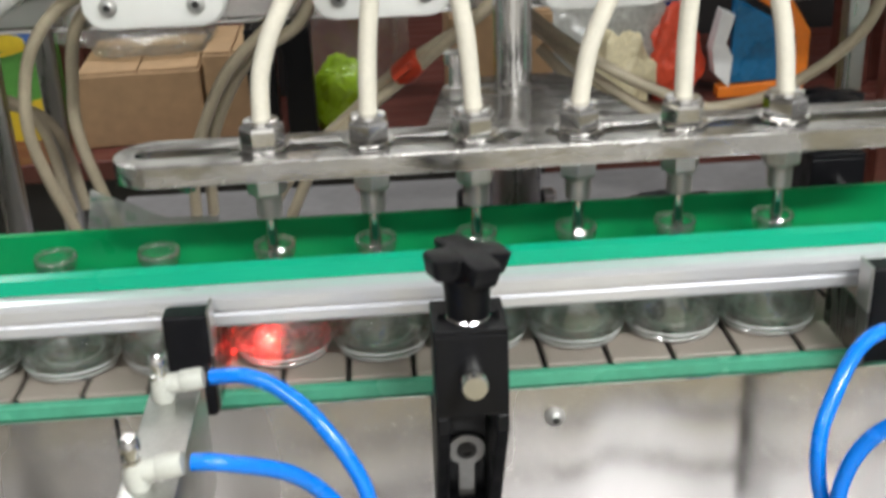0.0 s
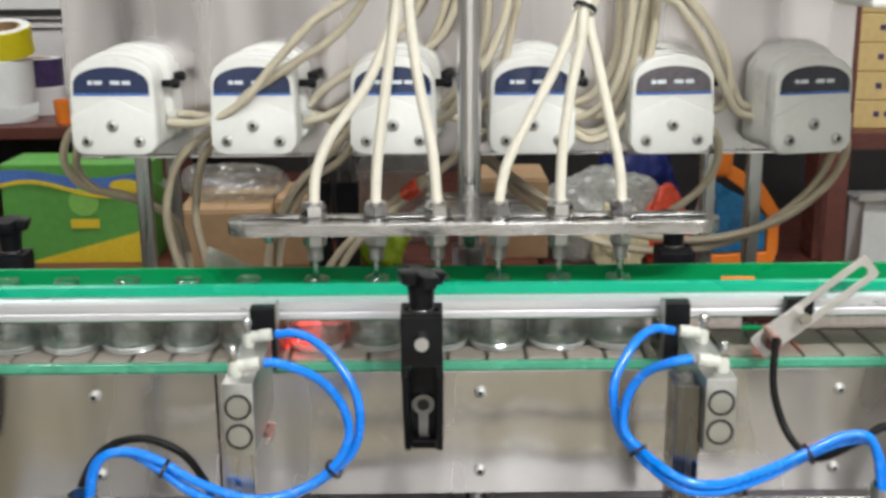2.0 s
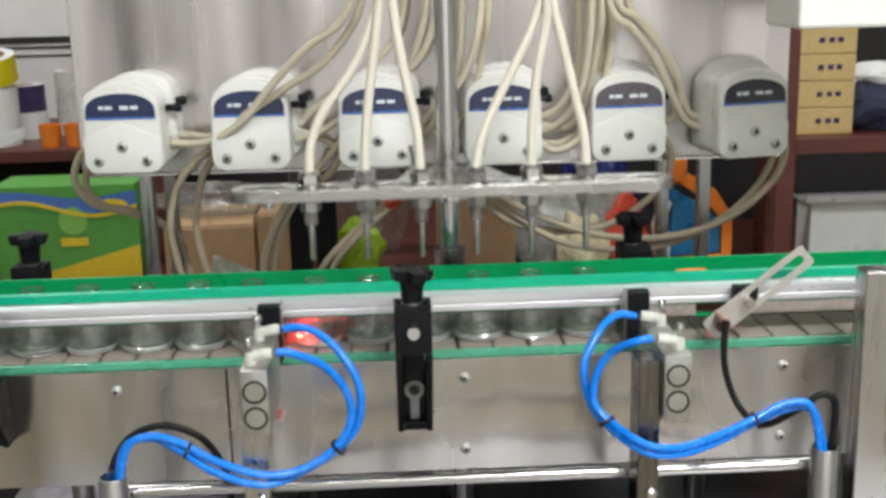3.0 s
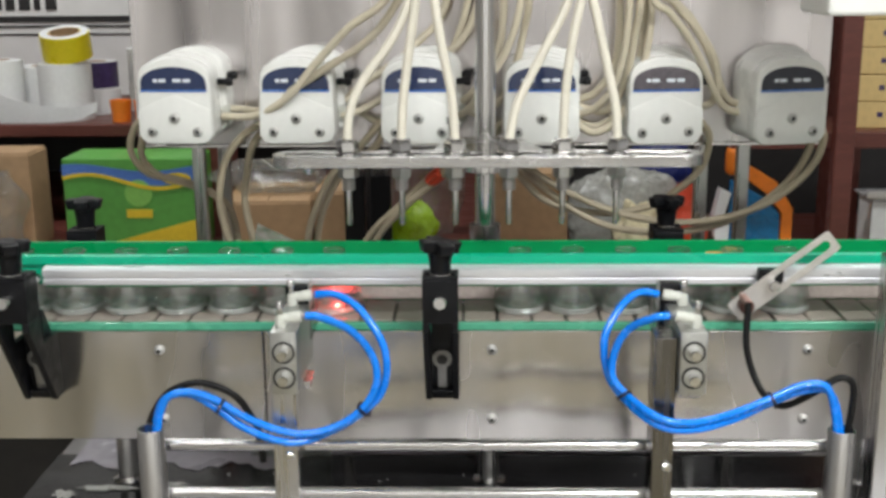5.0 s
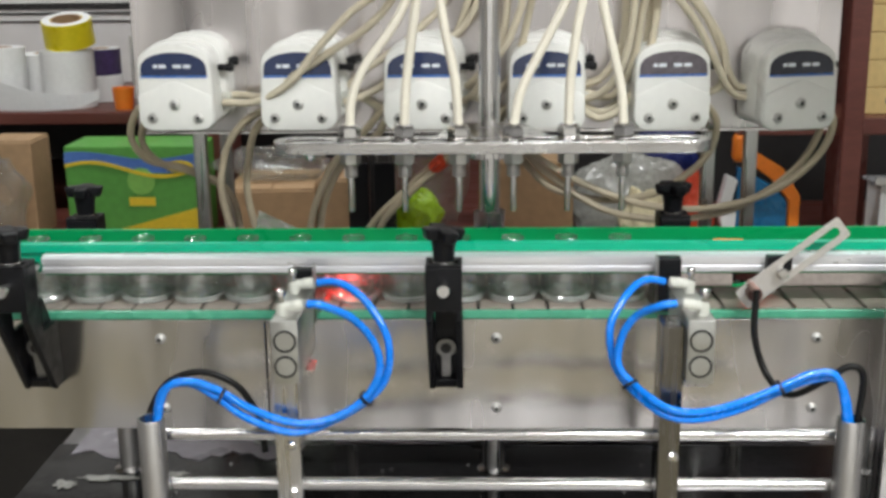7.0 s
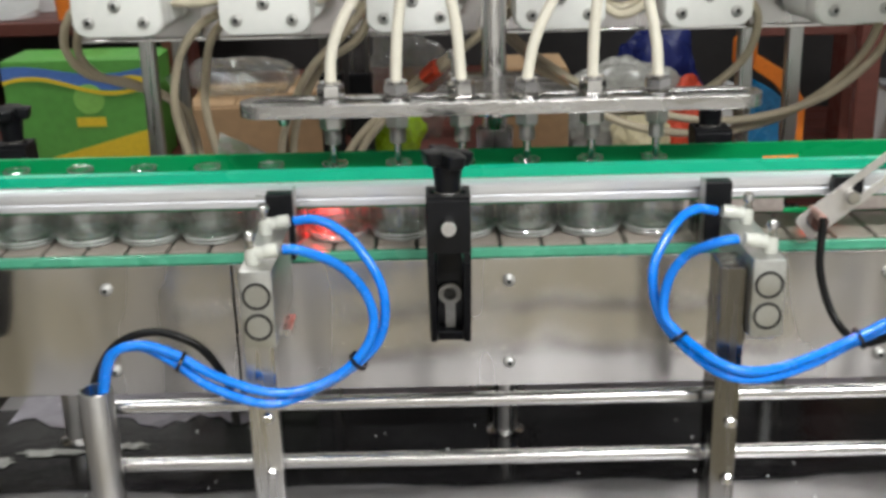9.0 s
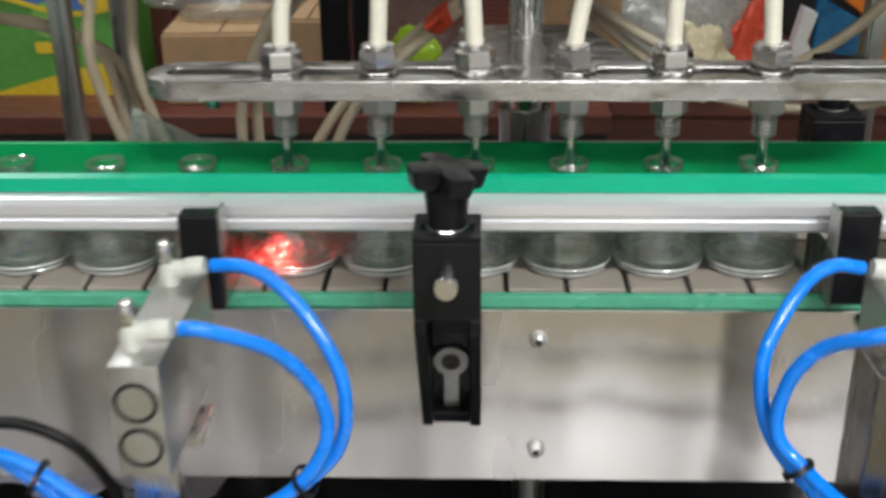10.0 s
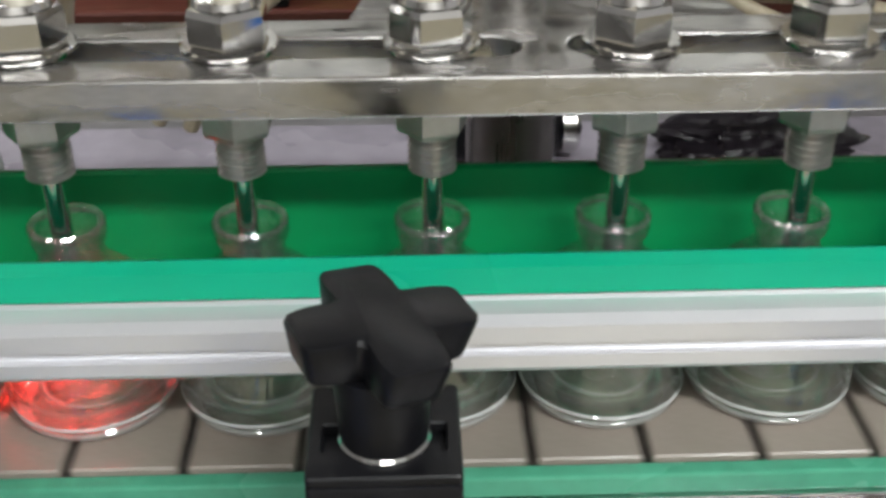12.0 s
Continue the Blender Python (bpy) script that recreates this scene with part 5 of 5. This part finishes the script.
part("deck_lid", box(-0.248, 0.458, 0.302, 0.558, 0.7953, 0.798, 0.001), DECK, deck)
part("lid_film", box(-0.245, 0.455, 0.304, 0.452, 0.7984, 0.7989, 0), LIDFILM, deck, "pale lilac protective film on lid")
part("deck_strip", box(-0.24, 0.45, 0.298, 0.2997, 0.735, 0.745, 0.0005), POLISH, deck)
pm = thing("small_motor", "dark round motor with bright steel cap lying on deck", "motor", "", (0.13, 0.40, 0.8212))
part("motor_case", rod(0.023, -0.045, 0.03, "x", (0, 0, 0), 28, edge=0.003), BLACK, pm, smooth=True)
part("end_cap", rod(0.019, 0.0305, 0.045, "x", (0, 0, 0), 28, edge=0.003), POLISH, pm, "bright steel end cap", smooth=True)
crumple("dark_bag", (0.288, 0.395, 0.7990), (0.062, 0.030, 0.015), BLACKFILM, "crumpled black plastic bag lying on machine deck", "plastic bag", 61, 0.4)
crumple("lime_bag", (-0.035, 1.11, 0.6842), (0.050, 0.03, 0.062), LIME, "crumpled lime green plastic bag lying on bench", "plastic bag", 2, 0.3)
for sx in (-0.145, -0.093):
    ps = thing("square_post", "dark smooth steel square post standing on bench", "post", "square posts")
    part("profile", box(sx - 0.018, sx + 0.018, 1.035, 1.071, 0.6846, 1.75, 0.002), DARKENEDSTEEL, ps)
    part("foot_sleeve", box(sx - 0.0205, sx + 0.0205, 1.0325, 1.0735, 0.6846, 0.86, 0.003), BLACK, ps, "black plastic foot sleeve")
hood = thing("control_box", "white painted steel control box hanging above machine", "control box")
part("box_shell", box(0.437, 0.80, -0.064, 0.038, 1.2145, 1.55, 0.004), WHITE, hood)
part("box_arm", rod(0.02, 1.55, 2.7, "z", (0.6, 0.02, 0)), STEEL, hood, smooth=True)
pillar = thing("guard_pillar", "stainless steel guard pillar standing on table beside conveyor", "pillar")
part("profile", box(0.515, 0.555, -0.075, -0.045, TZ, 0.972, 0.002), STEEL, pillar)


def film_sheet(outline, y, lean, ripple):
    """A thin creased sheet of film: an outline (x, z), rippled in depth."""
    bm = extrude_outline(outline, 0, 0.0005)
    bmesh.ops.subdivide_edges(bm, edges=bm.edges[:], cuts=5, use_grid_fill=True)
    for v in bm.verts:
        x, z, d = v.co
        v.co = Vector((x, y + d + lean * (z - TZ) + ripple * noise.noise(Vector((x * 45, z * 30, 0.4))), z))
    return bm


tagged(part("film_bag", film_sheet([(-0.186, TZ + 0.001), (-0.178, 0.91), (-0.165, 0.971), (-0.143, 0.9605), (-0.120, 0.9495), (-0.088, 0.9485), (-0.086, TZ + 0.001)], 0.104, 0.008, 0.005), BAGFILM, smooth=True),
       "creased clear film bag standing behind conveyor on table", "plastic bag")
reflector = thing("reflector", "small orange plastic reflector fixed on rear green rail", "reflector")
part("reflector_plate", box(0.357, 0.391, 0.0692, 0.0712, 0.9372, 0.9440, 0.0008), ORANGE, reflector)
part("reflector_screw", rod(0.002, 0.0684, 0.0692, "y", (0.374, 0, 0.9406), 12), STEEL, reflector, smooth=True)

# ---- the slats of the conveyor ----
SP, RR = 0.0382, 0.045
L1 = X1 - X0 - 2 * RR
LOOP = round((2 * L1 + 2 * math.pi * RR) / SP) * SP
RR = (LOOP - 2 * L1) / (2 * math.pi)
ZC = BZ - RR
slat_me = None
slat_bm = box(-SP / 2 + 0.0016, SP / 2 - 0.0016, 0.0030, 0.0808, -0.004, 0, 0.0007, 1)
slats = []
for i in range(round(LOOP / SP)):
    if i == 0:
        s = part("slat", slat_bm, SLAT, conveyor)
        slat_me = s.data
    else:
        s = new("slat", slat_me)
        s.parent = conveyor
    slats.append(s)
part("chain_bed", box(X0 + RR, X1 - RR, 0.006, 0.0805, BZ - 0.012, BZ - 0.0075, 0), DARK, conveyor)
for ex in (X0 + RR, X1 - RR):
    part("end_roller", rod(RR - 0.006, 0.006, 0.0805, "y", (ex, 0, ZC), 28), STEEL, conveyor, smooth=True)

# ---- what moves ----
SPEED = 0.178


def slat_pose(s):
    s %= LOOP
    xa, xb, half = X0 + RR, X1 - RR, math.pi * RR
    if s < L1:
        return pose(xa + s, 0, BZ)
    if s < L1 + half:
        a = (s - L1) / RR
        return pose(xb + RR * math.sin(a), 0, ZC + RR * math.cos(a), 0, math.degrees(a), 0)
    if s < 2 * L1 + half:
        return pose(xb - (s - L1 - half), 0, ZC - RR, 0, 180, 0)
    a = math.pi + (s - 2 * L1 - half) / RR
    return pose(xa + RR * math.sin(a), 0, ZC + RR * math.cos(a), 0, math.degrees(a), 0)


def motions():
    start = 0.0150 + SP / 2 - SPEED * 5.5 - (X0 + RR)
    for i, s in enumerate(slats):
        s0 = start + i * SP
        times = {0.0, 12.0}
        times.update(k * 2.0 for k in range(1, 6))
        half = math.pi * RR
        for base in (L1, 2 * L1 + half):
            for lap in range(-3, 4):
                for k in range(-1, 8):
                    t = (base + half * k / 6 + lap * LOOP - s0) / SPEED
                    if 0 < t < 12:
                        times.add(round(t * 30) / 30)
        walk(s, [(t, slat_pose(s0 + SPEED * t)) for t in sorted(times)])
    lift = 0.0500
    rise = ((0, 0), (2.72, 0), (2.85, 0.010), (3.0, 0.043), (3.1, lift), (3.3, lift), (8.1, lift), (8.2, 0.044), (8.5, 0.0115), (8.7, 0.002), (8.85, 0), (12, 0))
    walk(bar, [(t, pose(0, -0.004, up)) for t, up in rise])
    back = -0.05
    for stop, a, b in ((stop_l, 4.5, 6.95), (stop_r, 3.35, 6.15)):
        walk(stop, [(0, pose(0, 0, 0)), (a, pose(0, 0, 0)), (a + 0.12, pose(0, back, 0)), (b, pose(0, back, 0)), (b + 0.15, pose(0, 0, 0)), (12, pose(0, 0, 0))])
    for i, b in enumerate(bottles):
        place = b.location.copy()
        rz = b.rotation_euler.z * 57.29578
        if i < 6:
            t0, go = 3.65, 0.86
        else:
            t0, go = 4.70, 6 * PITCH + 0.008
        t1 = t0 + go / SPEED
        at = lambda s: pose(place.x + s, place.y, place.z, 0, 0, rz)
        walk(b, [(0, at(0)), (t0, at(0)), (t0 + 0.1, at(0.012)), (t0 + 0.2, at(0.0298)), (t1 - 0.1, at(go - 0.012)), (t1 + 0.06, at(go)), (12, at(go))])


motions()
